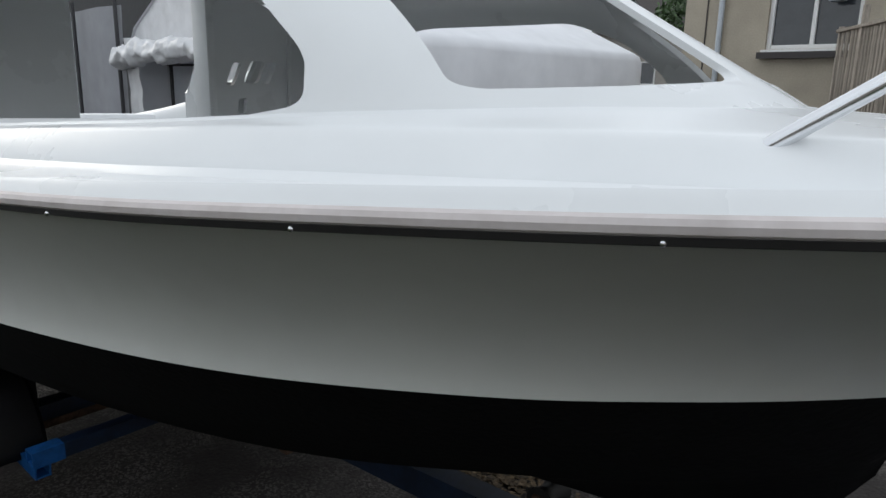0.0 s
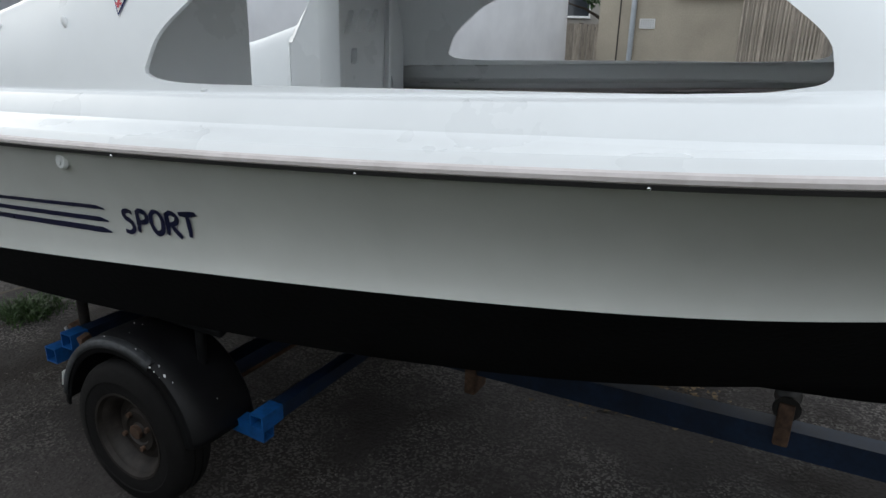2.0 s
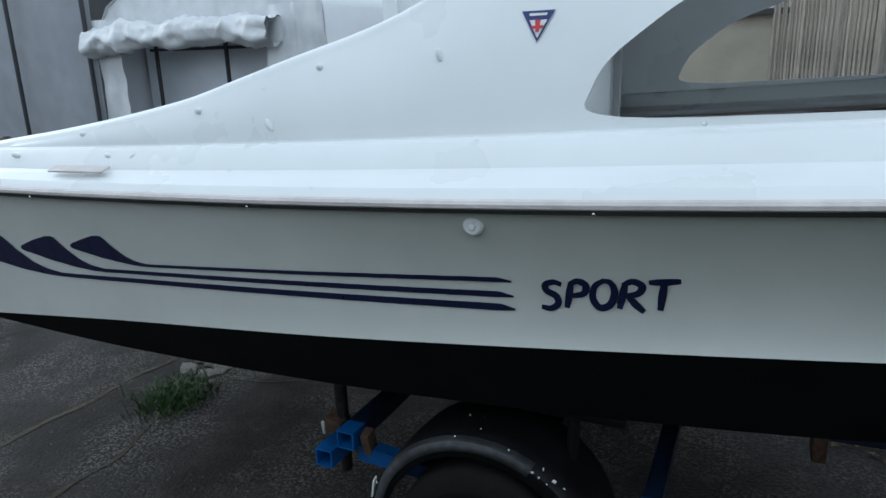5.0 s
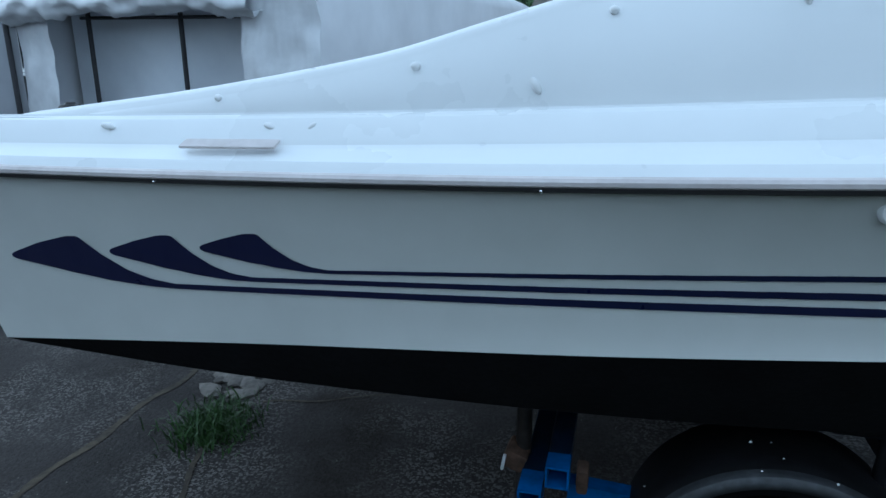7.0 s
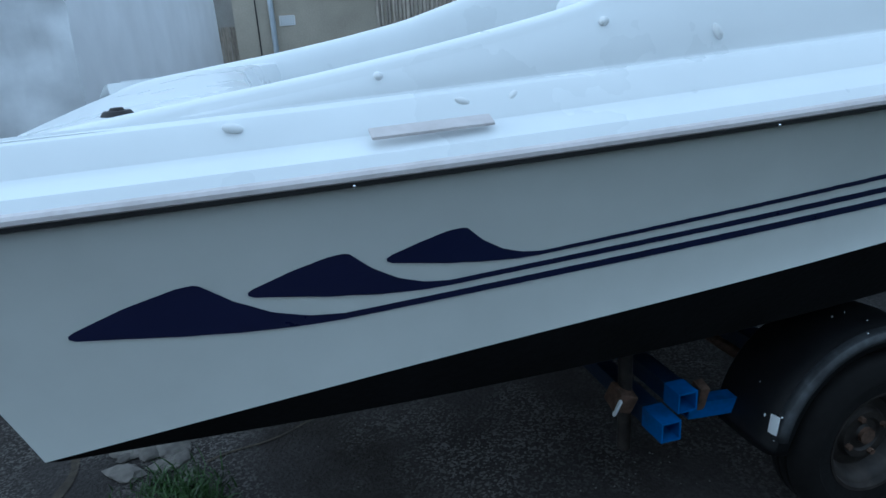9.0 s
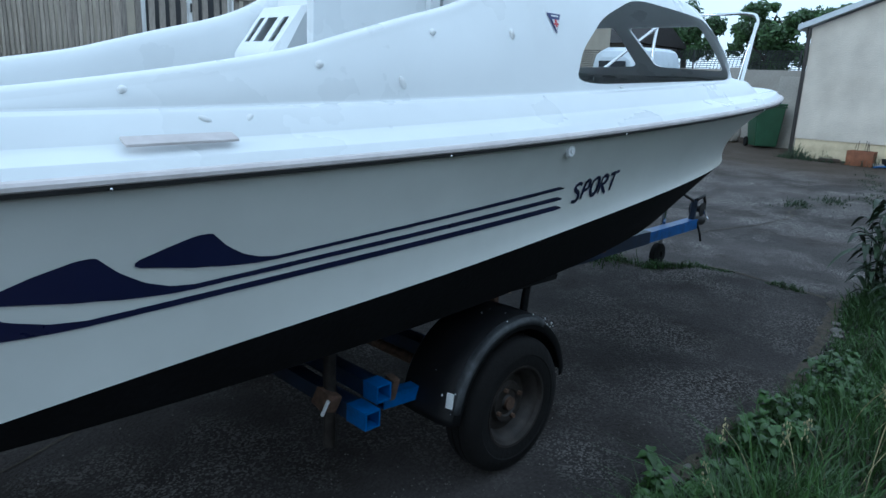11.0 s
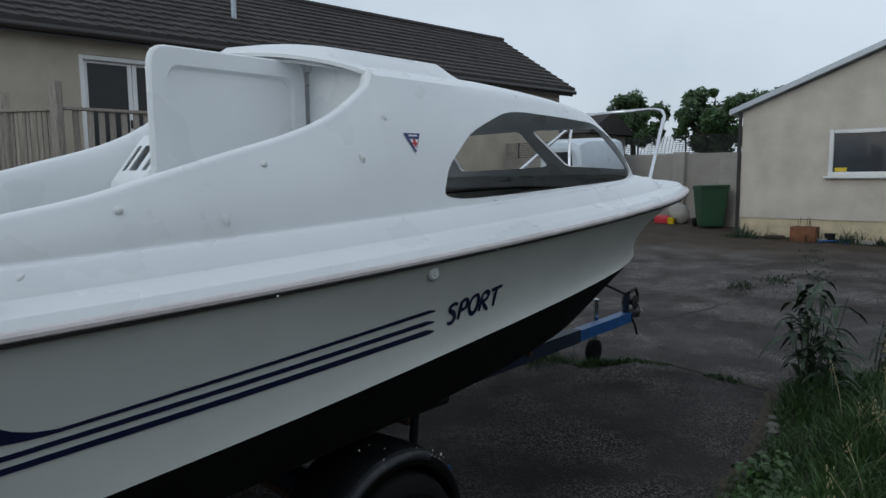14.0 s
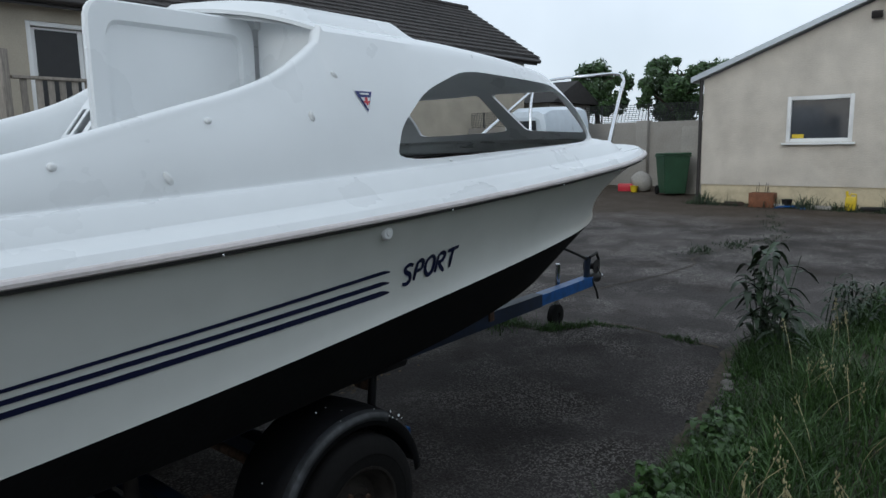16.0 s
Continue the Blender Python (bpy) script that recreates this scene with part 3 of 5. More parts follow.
tubepart("wire", [(2.375, 0.70, 1.665), (2.36, 0.72, 1.64), (2.36, 0.75, 1.60), (2.365, 0.80, 1.575)], 0.004, BLACKGAP, boat, seg=6)
tubepart("wire", [(2.375, 0.70, 1.667), (2.35, 0.69, 1.675)], 0.008, BLACKGAP, boat, seg=6)
# helm pod on the aft side
cols = []
for y in (0.33, 0.36, 0.70, 0.74):
    e = 0.03 if y in (0.33, 0.74) else 0.0
    cols.append([(2.385, y, 1.25 + e), (2.14 + e, y, 1.28 + e), (2.10 + e, y, 1.33), (2.10 + e, y, 1.70), (2.12 + e, y, 1.73 - e), (2.27, y, 1.93 - e), (2.385, y, 1.95 - e)])
pd = loft("helm_pod", cols, GEL, boat, "white helm console with cut slots", smooth=False)
obj("helm_pod_side", [c for c in cols[0]], [tuple(range(7))], GEL, boat)
obj("helm_pod_side", [c for c in cols[3]], [tuple(range(7))], GEL, boat)
md = pd.modifiers.new("thickness", "SOLIDIFY")
md.thickness, md.offset = 0.008, 0
def podcut(y, w, z0=1.76, z1=1.88, lean=0.0):
    q = [(y - w / 2, z0), (y + w / 2, z0), (y + w / 2 + lean, z1), (y - w / 2 + lean, z1)]
    return prism([(2.0, a, b) for a, b in q], [(2.36, a, b) for a, b in q])
cut(pd, [podcut(0.43, 0.05), podcut(0.55, 0.09), podcut(0.65, 0.045), podcut(0.50, 0.05, 1.60, 1.68)])
# open cabin door, a moulded tray
dp = rounded([(1.82, 1.25), (2.47, 1.25), (2.47, 2.185), (1.82, 2.185)], 6, 0.09)
di = rounded([(1.88, 1.31), (2.41, 1.31), (2.41, 2.12), (1.88, 2.12)], 6, 0.09)
nd = len(dp)
vv = [(x, -0.348, z) for x, z in dp] + [(x, -0.372, z) for x, z in dp] + [(lerp(x, 2.145, 0.02), -0.38, lerp(z, 1.73, 0.015)) for x, z in dp] + [(x, -0.38, z) for x, z in di] + [(lerp(x, 2.145, 0.03), -0.360, lerp(z, 1.73, 0.03)) for x, z in di]
ff = [tuple(range(nd))] + [(r * nd + i, r * nd + (i + 1) % nd, (r + 1) * nd + (i + 1) % nd, (r + 1) * nd + i) for r in range(4) for i in range(nd)] + [tuple(range(4 * nd, 5 * nd))]
obj("cabin_door", vv, ff, GEL, boat, "open white cabin door with a recessed panel", smooth="auto")

# ---- fittings on the side ----
def side_at(x, z, sd=-1, out=0.0):
    """A point of the topside at x and z."""
    best = None
    for i in range(NG - 1):
        s = np.clip((z - W_z[i]) / (G_z[i] - 0.012 - W_z[i]), 0, 1)
        p = side_point(i, s)
        if best is None or abs(p[0] - x) < best[0]:
            best = (abs(p[0] - x), p, i, s)
    i, s = best[2], best[3]
    p = best[1]
    a, b = side_point(max(i - 1, 0), s), side_point(min(i + 1, NG - 1), s)
    y = np.interp(x, [a[0], p[0], b[0]] if a[0] < p[0] < b[0] else sorted([a[0], p[0] + 1e-6, b[0] + 2e-6]), [a[1], p[1], b[1]])
    return Vector((x, sd * (y + out), z))

def decal(name, outline, material, label="", sd=-1, step=0.06):
    """A vinyl shape laid on the hull: upper and lower edges given as functions of x."""
    x0, x1, lo, hi = outline
    n = max(2, int((x1 - x0) / step))
    vs_, fs_ = [], []
    for k in range(n + 1):
        x = x0 + (x1 - x0) * k / n
        for t in (0, 0.5, 1):
            vs_.append(side_at(x, lerp(lo(x), hi(x), t), sd, 0.004))
    fs_ = grid_faces(n + 1, 3)
    return obj(name, vs_, fs_, material, boat, label, smooth=True)

def flag(x_tip, z_tip, x_top, z_top, x_end, z_end, w_end, x_tail, z_tail, th):
    """A swept stripe: pointed flag at the stern end thinning to a long line."""
    ks = [0.25, 0.5, 0.75]
    xs_hi = [x_tip, x_tip + 0.006, lerp(x_tip, x_top, 0.45), x_top - 0.03, x_top + 0.01] + [lerp(x_top, x_end, k) for k in ks] + [x_end, lerp(x_end, x_tail, 0.5), x_tail - 0.04, x_tail]
    z_line = lambda x: np.interp(x, [x_end, x_tail], [z_end, z_tail])
    tail_hi = [z_end + w_end / 2, z_line(lerp(x_end, x_tail, 0.5)) + th / 2, z_line(x_tail) + th / 2, z_tail - 0.001]
    tail_lo = [z_end - w_end / 2, z_line(lerp(x_end, x_tail, 0.5)) - th / 2, z_line(x_tail) - th / 2 - 0.002, z_tail - 0.006]
    hi_k = [z_tip + 0.003, z_tip + 0.008, lerp(z_tip, z_top, 0.60), z_top - 0.003, z_top] + [lerp(z_top, z_end + w_end / 2, k) for k in (0.42, 0.76, 0.94)] + tail_hi
    lo_k = [z_tip - 0.005, z_tip - 0.010] + [lerp(z_tip - 0.010, z_end - w_end / 2, k) for k in (0.30, 0.62, 0.70, 0.86, 0.96, 1.02)] + tail_lo
    return (x_tip, x_tail, lambda x: float(np.interp(x, xs_hi, lo_k)), lambda x: float(np.interp(x, xs_hi, hi_k)))

for f_ in (flag(0.243, 1.111, 0.492, 1.190, 0.795, 1.064, 0.015, 2.531, 1.156, 0.018),
           flag(0.600, 1.152, 0.803, 1.216, 1.035, 1.107, 0.013, 2.528, 1.192, 0.015),
           flag(0.896, 1.187, 1.064, 1.240, 1.255, 1.148, 0.010, 2.525, 1.234, 0.012)):
    for sd in (-1, 1):
        decal("stripe", f_, NAVY, "dark navy swept stripe", sd, 0.012)

# lettering: brush-like strokes that spell the word
LETTERS = {
    "S": [[(0.9, 0.92), (0.55, 1.0), (0.2, 0.88), (0.25, 0.66), (0.65, 0.48), (0.72, 0.2), (0.4, 0.02), (0.0, 0.06)]],
    "P": [[(0.22, 0.95), (0.12, 0.5), (0.0, 0.0)], [(0.1, 0.85), (0.5, 1.0), (0.85, 0.85), (0.75, 0.55), (0.2, 0.45)]],
    "O": [[(0.5, 1.0), (0.12, 0.75), (0.05, 0.3), (0.35, 0.0), (0.75, 0.15), (0.9, 0.6), (0.75, 0.92), (0.45, 0.98)]],
    "R": [[(0.22, 0.95), (0.12, 0.5), (0.0, 0.0)], [(0.1, 0.85), (0.5, 1.0), (0.85, 0.85), (0.7, 0.58), (0.25, 0.48)], [(0.3, 0.48), (0.6, 0.2), (0.95, -0.06)]],
    "T": [[(0.0, 0.92), (0.5, 0.95), (1.1, 1.0)], [(0.55, 0.95), (0.48, 0.5), (0.42, -0.05)]],
}
lx = 2.60
for ch, w, dz in (("S", 0.058, 0.0), ("P", 0.055, 0.006), ("O", 0.060, 0.012), ("R", 0.060, 0.012), ("T", 0.064, 0.018)):
    for sd in (-1, 1):
        bm = bmesh.new()
        for stroke in LETTERS[ch]:
            ks = np.arange(len(stroke))
            tt = np.linspace(0, len(stroke) - 1, 5 * len(stroke))
            px, pz = spl(ks, [a for a, _ in stroke], tt), spl(ks, [b for _, b in stroke], tt)
            prev = None
            for j in range(len(tt)):
                a, b = max(j - 1, 0), min(j + 1, len(tt) - 1)
                d = Vector((px[b] - px[a], pz[b] - pz[a])).normalized()
                hw = 0.0085 * (0.75 + 0.35 * math.sin(math.pi * j / (len(tt) - 1)))
                row = []
                for q in (-hw, hw):
                    x = lx + px[j] * w - d.y * q if sd < 0 else lx + 0.3 - (lx - 2.60) - px[j] * w + d.y * q
                    z = 1.165 + dz + pz[j] * 0.075 + d.x * q + 0.12 * (x - 2.6) * 0.4
                    row.append(bm.verts.new(side_at(x, z, sd, 0.004)))
                if prev:
                    bm.faces.new((prev[0], row[0], row[1], prev[1]))
                prev = row
        bmesh.ops.recalc_face_normals(bm, faces=bm.faces)
        part("letter", bm, NAVY, boat, "navy brush letter " + ch)
    lx += w + 0.006

def wall_y(x, z):
    """Outside of the coaming or cabin wall."""
    zb = float(ridge_z(x)) + 0.006
    yb, ys = float(spl(BX, BY, x)), float(spl(SX, SY, x))
    if x < 2.46:
        zt = float(coaming_z(x)) - 0.026
        lean = float(np.clip((zt + 0.026 - zb) / (2.08 - zb), 0, 1))
        v = np.clip((z - zb) / max(zt - zb, 0.01), 0, 1)
        return lerp(yb, lerp(yb, ys, lean), v) + 0.022 * min(1, lean * 1.3) * math.sin(math.pi * v)
    v = np.clip((z - zb) / (float(shoulder_z(x)) - zb), 0, 1)
    return lerp(yb, ys, v) + (0.022 + 0.013 * np.clip((x - 2.5) / 0.6, 0, 1)) * math.sin(math.pi * v)

for x, z, sz, tilt in ((1.462, 1.644, 0.012, 0), (1.75, 1.603, 0.022, 60), (1.911, 1.764, 0.011, 0), (2.29, 1.785, 0.02, 70), (2.44, 1.93, 0.02, 50), (0.93, 1.565, 0.010, 0), (1.10, 1.50, 0.02, 20), (1.21, 1.50, 0.02, -40), (0.62, 1.49, 0.022, 10), (2.95, 1.62, 0.006, 0)):
    bm = bmesh.new()
    bmesh.ops.create_uvsphere(bm, u_segments=10, v_segments=7, radius=1.0)
    bmesh.ops.scale(bm, vec=(sz, 0.012, sz * (0.45 if tilt else 0.9)), verts=bm.verts)
    bmesh.ops.rotate(bm, cent=(0, 0, 0), matrix=Euler((0, radians(tilt), 0)).to_matrix(), verts=bm.verts)
    y = wall_y(x, z) if z > ridge_z(x) + 0.02 else 0.99
    bmesh.ops.translate(bm, vec=(x, -y - 0.003, z), verts=bm.verts)
    part("canopy_stud", bm, SPLASH, boat, "small white sealed fitting")
lathe("skin_fitting", [(0.0, 0.014), (0.008, 0.014), (0.012, 0.010), (0.02, 0.010), (0.026, 0.004), (0.027, 0.0)], SPLASH, boat, Matrix.Translation(side_at(2.45, 1.385, -1, 0)) @ pose(0, 0, 0, 90, 0, 0), 20, "round white skin fitting")
boxpart("deck_pad", (1.015, -1.052, 1.462), (0.262, 0.040, 0.008), RUBBER, boat, (22, -1.2, 0), 0.004, "grey-white deck pad")
# badge
def tri(name, pts, material, o):
    obj(name, [(x, -wall_y(x, z) - 0.004 - o, z) for x, z in pts], [tuple(range(len(pts)))], material, boat)
tri("badge", [(2.508, 1.88), (2.592, 1.88), (2.552, 1.806)], BADGEBLUE, 0.0)
tri("badge_stripe", [(2.53, 1.858), (2.575, 1.858), (2.553, 1.815)], SPLASH, 0.002)
tri("badge_stripe", [(2.545, 1.858), (2.559, 1.858), (2.5565, 1.83), (2.548, 1.83)], RED, 0.004)
tri("badge_stripe", [(2.536, 1.845), (2.568, 1.845), (2.566, 1.838), (2.539, 1.838)], RED, 0.004)
tri("badge_stripe", [(2.528, 1.874), (2.574, 1.874), (2.572, 1.868), (2.53, 1.868)], SPLASH, 0.002)

# pulpit rail
rail = empty("pulpit_rail", BOAT, "polished stainless pulpit rail on the bow", "boat rail")
top = [(5.66, -0.36, 1.68), (5.70, -0.39, 1.95), (5.76, -0.405, 2.12), (5.78, -0.39, 2.17), (5.84, -0.34, 2.20), (5.95, -0.2, 2.225), (6.0, 0, 2.23), (5.95, 0.2, 2.225), (5.84, 0.34, 2.20), (5.78, 0.39, 2.17), (5.76, 0.405, 2.12), (5.70, 0.39, 1.95), (5.66, 0.36, 1.68)]
kk = np.arange(len(top))
tt = np.linspace(0, len(top) - 1, 60)
tubepart("hoop", list(zip(*(spl(kk, [p[a] for p in top], tt) for a in range(3)))), 0.0125, STEEL, rail)
for sd in (-1, 1):
    tubepart("brace", [(5.125, sd * 0.605, 1.668), (5.76, sd * 0.40, 2.13)], 0.0125, STEEL, rail)
    for x, y in ((5.125, 0.605), (5.66, 0.36)):
        boxpart("foot_plate", (x - 0.02, sd * y, 1.668 if x < 5.5 else 1.677), (0.10, 0.05, 0.012), STEEL, rail, (0, 0, -sd * 20), 0.004)

# ---- trailer ----
trailer = empty("boat_trailer", BOAT, "blue painted steel boat trailer under the hull", "trailer")
def tyre_wheel(y, sd):
    m = Matrix.Translation((2.40, y, 0.328)) @ pose(0, 0, 0, 90 if sd < 0 else -90, 0, 0) @ Matrix.Scale(0.965, 4)
    wheel = lathe("tyre", [(0.175, -0.075), (0.20, -0.083), (0.245, -0.085), (0.28, -0.075), (0.296, -0.055), (0.30, -0.04), (0.30, -0.024), (0.293, -0.022), (0.293, -0.016), (0.30, -0.014), (0.30, 0.014), (0.293, 0.016), (0.293, 0.022), (0.30, 0.024), (0.30, 0.04), (0.296, 0.055), (0.28, 0.075), (0.245, 0.085), (0.232, 0.0875), (0.228, 0.084), (0.20, 0.083), (0.175, 0.075)], TYRE, trailer, m, 48, "worn black tyre")
    lathe("rim", [(0.0, 0.030), (0.028, 0.030), (0.034, 0.022), (0.055, 0.022), (0.062, 0.030), (0.085, 0.030), (0.095, 0.012), (0.128, 0.005), (0.14, 0.030), (0.15, 0.052), (0.165, 0.060), (0.172, 0.078), (0.182, 0.080), (0.182, 0.0), (0.16, -0.05)], RIM, wheel, m, 40, "dark rusty steel rim")
    for k in range(4):
        a = k * math.pi / 2 + 0.4
        lathe("nut", [(0.0, 0.045), (0.010, 0.045), (0.011, 0.028)], RUST, wheel, m @ Matrix.Translation((0.072 * math.cos(a), 0.072 * math.sin(a), 0)), 6)
    cols = []
    for a in np.linspace(radians(6), radians(178), 40):
        fl = 0.02 * np.clip((a - radians(165)) / 0.4, 0, 1)
        row = []
        for w, r in ((0.19, 0.33), (0.188, 0.37), (0.17, 0.387), (0.08, 0.394), (-0.03, 0.394), (-0.08, 0.388), (-0.104, 0.372), (-0.112, 0.335)):
            rr = r + fl - 0.022
            row.append((2.39 + rr * math.cos(a), y - sd * (w + 0.045), 0.345 + rr * math.sin(a)))
        cols.append(row)
    lip = []
    for a in np.linspace(radians(62), radians(170), 28):
        lip.append([(2.39 + r * math.cos(a), y + sd * o, 0.345 + r * math.sin(a)) for o, r in ((0.070, 0.332), (0.071, 0.352), (0.064, 0.362), (0.040, 0.3685))])
    loft("guard_lip", lip, SCUFFED, trailer, "scuffed grey lip of the mudguard", thick=0.004)
    g = loft("mudguard", cols, GUARD, trailer, "black mudguard spattered with white paint", thick=0.006)
    for k in range(20):
        a, w = radians(random.uniform(10, 175)), random.choice((0.108, 0.09, 0.04, -0.03, 0.1))
        bm = bmesh.new()
        bmesh.ops.create_icosphere(bm, subdivisions=1, radius=random.uniform(0.0015, 0.0045))
        bmesh.ops.scale(bm, vec=(random.uniform(0.6, 1.8), 0.6, random.uniform(0.6, 1.6)), verts=bm.verts)
        bmesh.ops.translate(bm, vec=(2.39 + 0.372 * math.cos(a) * (0.95 if w > 0.1 else 1), y + sd * (w - 0.045), 0.345 + 0.372 * math.sin(a) * (0.95 if w > 0.1 else 1)), verts=bm.verts)
        part("paint_splash", bm, SPLASH, g)
    boxpart("splash_patch", (2.39 - 0.362, y + sd * 0.045, 0.46), (0.006, 0.03, 0.06), SPLASH, g, (0, 8, 12), 0.002, "white paint smear")
    boxpart("guard_bracket", (2.424, y - sd * 0.25, 0.50), (0.05, 0.12, 0.25), GUARD, trailer)
for sd in (-1, 1):
    tyre_wheel(sd * 0.918, sd)
tubepart("axle", [(2.40, -0.96, 0.328), (2.40, 0.96, 0.328)], 0.028, RUST, trailer)
boxpart("axle_beam", (2.424, 0, 0.40), (0.09, 1.7, 0.07), DARKSHADEBLUE, trailer, bevel=0.006)
def hollow(name, a, b, s, material, label=""):
    """A square tube open at its ends."""
    a, b = Vector(a), Vector(b)
    d = (b - a).normalized()
    sx = d.cross(Vector((0, 0, 1))).normalized()
    sz = sx.cross(d)
    v, f = [], []
    for p in (a, b):
        for h in (s / 2, s / 2 - 0.006):
            v += [p + sx * i * h + sz * j * h for i, j in ((-1, -1), (1, -1), (1, 1), (-1, 1))]
    for i in range(4):
        k = (i + 1) % 4
        f += [(i, k, 8 + k, 8 + i), (4 + k, 4 + i, 12 + i, 12 + k), (k, i, 4 + i, 4 + k), (8 + i, 8 + k, 12 + k, 12 + i)]
    return obj(name, v, f, material, trailer, label)
for sd in (-1, 1):
    hollow("cross_tube", (1.755, sd * 0.85, 0.43), (1.755, sd * 0.74, 0.43), 0.068, BLUE, "bright blue square tube")
    hollow("cross_tube", (1.83, sd * 0.82, 0.50), (1.83, sd * 0.74, 0.50), 0.068, BLUE, "bright blue square tube")
for sd in (-1, 1):
    hollow("cross_tube", (2.85, sd * 0.79, 0.42), (2.85, sd * 0.68, 0.42), 0.062, BLUE, "bright blue square tube")
# inner lengths of the blue tubes, coloured dark for the shade under the boat
hollow("inner_tube", (2.85, -0.68, 0.42), (2.85, 0.68, 0.42), 0.056, DARKSHADEBLUE)
hollow("inner_tube", (1.755, -0.74, 0.43), (1.755, 0.74, 0.43), 0.062, DARKSHADEBLUE)
hollow("inner_tube", (1.83, -0.74, 0.50), (1.83, 0.74, 0.50), 0.062, DARKSHADEBLUE)
for sd in (-1, 1):
    hollow("side_tube", (1.86, sd * 0.76, 0.44), (2.88, sd * 0.76, 0.372), 0.055, BLUE, "bright blue side rail")
    tubepart("bilge_post", [(2.62, sd * 0.80, 0.43), (2.64, sd * 0.82, 0.80)], 0.018, GUARD, trailer)
    boxpart("bilge_pad", (2.64, sd * 0.83, 0.80), (0.30, 0.08, 0.03), GUARD, trailer, (sd * -20, 0, 0), 0.006)
    tubepart("prop_stand", [(1.71, sd * 0.65, 0.26), (1.71, sd * 0.65, 0.74)], 0.024, RIM, trailer)
    boxpart("clamp", (1.69, sd * 0.66, 0.46), (0.07, 0.08, 0.07), RUST, trailer, (10, 20, 0), 0.01)
    boxpart("u_bolt", (1.90, sd * 0.77, 0.47), (0.035, 0.05, 0.13), RUST, trailer, (15, 0, 0), 0.008)
    boxpart("clamp_tag", (1.655, sd * 0.70, 0.45), (0.01, 0.012, 0.07), SPLASH, trailer, (20, 10, 0), 0.003)
def bar(name, x0, x1, z0, z1, h, w, material, label=""):
    v = [(x, y * w / 2, z + k * h / 2) for x, z in ((x0, z0), (x1, z1)) for y, k in ((-1, -1), (1, -1), (1, 1), (-1, 1))]
    return obj(name, v, [(0, 1, 2, 3), (7, 6, 5, 4), (0, 4, 5, 1), (1, 5, 6, 2), (2, 6, 7, 3), (3, 7, 4, 0)], material, trailer, label)
bar("drawbar", 0.7, 5.2, 0.415, 0.49, 0.10, 0.085, DARKSHADEBLUE, "chipped dark blue drawbar")
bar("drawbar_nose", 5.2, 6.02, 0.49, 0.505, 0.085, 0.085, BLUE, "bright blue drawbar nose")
tubepart("coupling", [(5.99, 0, 0.525), (6.09, 0, 0.53), (6.17, 0, 0.515)], 0.034, BLACKGAP, trailer, r2=0.045)
tubepart("brake_lever", [(6.00, -0.03, 0.55), (6.05, -0.06, 0.42), (6.08, -0.06, 0.35)], 0.010, BLACKGAP, trailer)
tubepart("winch_post", [(5.98, 0, 0.52), (6.00, 0, 0.72)], 0.028, DARKSHADEBLUE, trailer)
lathe("winch_drum", [(0.0, -0.05), (0.06, -0.05), (0.06, -0.042), (0.03, -0.04), (0.03, 0.04), (0.06, 0.042), (0.06, 0.05), (0, 0.05)], BLACKGAP, trailer, Matrix.Translation((6.07, 0, 0.63)) @ pose(0, 0, 0, 90, 0, 0), 24, "black winch drum")
tubepart("winch_handle", [(6.07, -0.06, 0.63), (6.09, -0.075, 0.57), (6.09, -0.10, 0.55)], 0.008, STEEL, trailer)
tubepart("bow_strap", [(6.04, 0, 0.68), (5.80, 0, 0.77), (5.34, 0, 0.93)], 0.012, BLACKGAP, trailer)
tubepart("hose", [(5.98, -0.03, 0.72), (6.06, -0.05, 0.75), (6.14, -0.03, 0.68), (6.11, -0.02, 0.56)], 0.014, BLACKGAP, trailer)
for x, z in ((4.52, 0.59), (3.35, 0.44)):
    boxpart("roller_bracket", (x, 0, z - 0.04), (0.05, 0.12, 0.16), RUST, trailer, bevel=0.008)
    lathe("keel_roller", [(0.0, -0.05), (0.045, -0.05), (0.03, 0.0), (0.045, 0.05), (0, 0.05)], BLACKGAP, trailer, Matrix.Translation((x, 0, z + 0.02)) @ pose(0, 0, 0, 90, 0, 0), 20)
jw = Matrix.Translation((5.655, 0.11, 0.257)) @ pose(0, 0, 0, 90, 0, 0)
tubepart("jockey_stem", [(5.64, 0.08, 0.70), (5.64, 0.09, 0.36)], 0.02, STEEL, trailer)
tubepart("jockey_fork", [(5.64, 0.10, 0.37), (5.655, 0.155, 0.26)], 0.012, STEEL, trailer)
lathe("jockey_wheel", [(0.03, -0.03), (0.08, -0.03), (0.098, -0.022), (0.103, 0.0), (0.098, 0.022), (0.08, 0.03), (0.03, 0.03), (0.02, 0.02), (0.0, 0.02)], TYRE, trailer, jw, 32, "small solid rubber jockey wheel")
litter = []
for k in range(900):
    x, y = 3.83 + random.gauss(0, 0.20), 0.74 + random.gauss(0, 0.12)
    z = float(ground_z((BOAT @ Vector((x, y, 0))).x)) + random.uniform(0.004, 0.016)
    a, s = random.uniform(0, 6.28), random.uniform(0.008, 0.024)
    litter += [(x + s * math.cos(a), y + s * math.sin(a), z), (x + s * math.cos(a + 2), y + s * math.sin(a + 2), z + random.uniform(0, 0.01)), (x + s * math.cos(a + 4), y + s * math.sin(a + 4), z + random.uniform(0, 0.008))]
lo = obj("leaf_litter", litter, [(3 * k, 3 * k + 1, 3 * k + 2) for k in range(900)], LITTER)
lo.matrix_world = BOAT
tagged(lo, "dead brown leaves lying on the concrete under the boat", "leaves", kind="stuff")

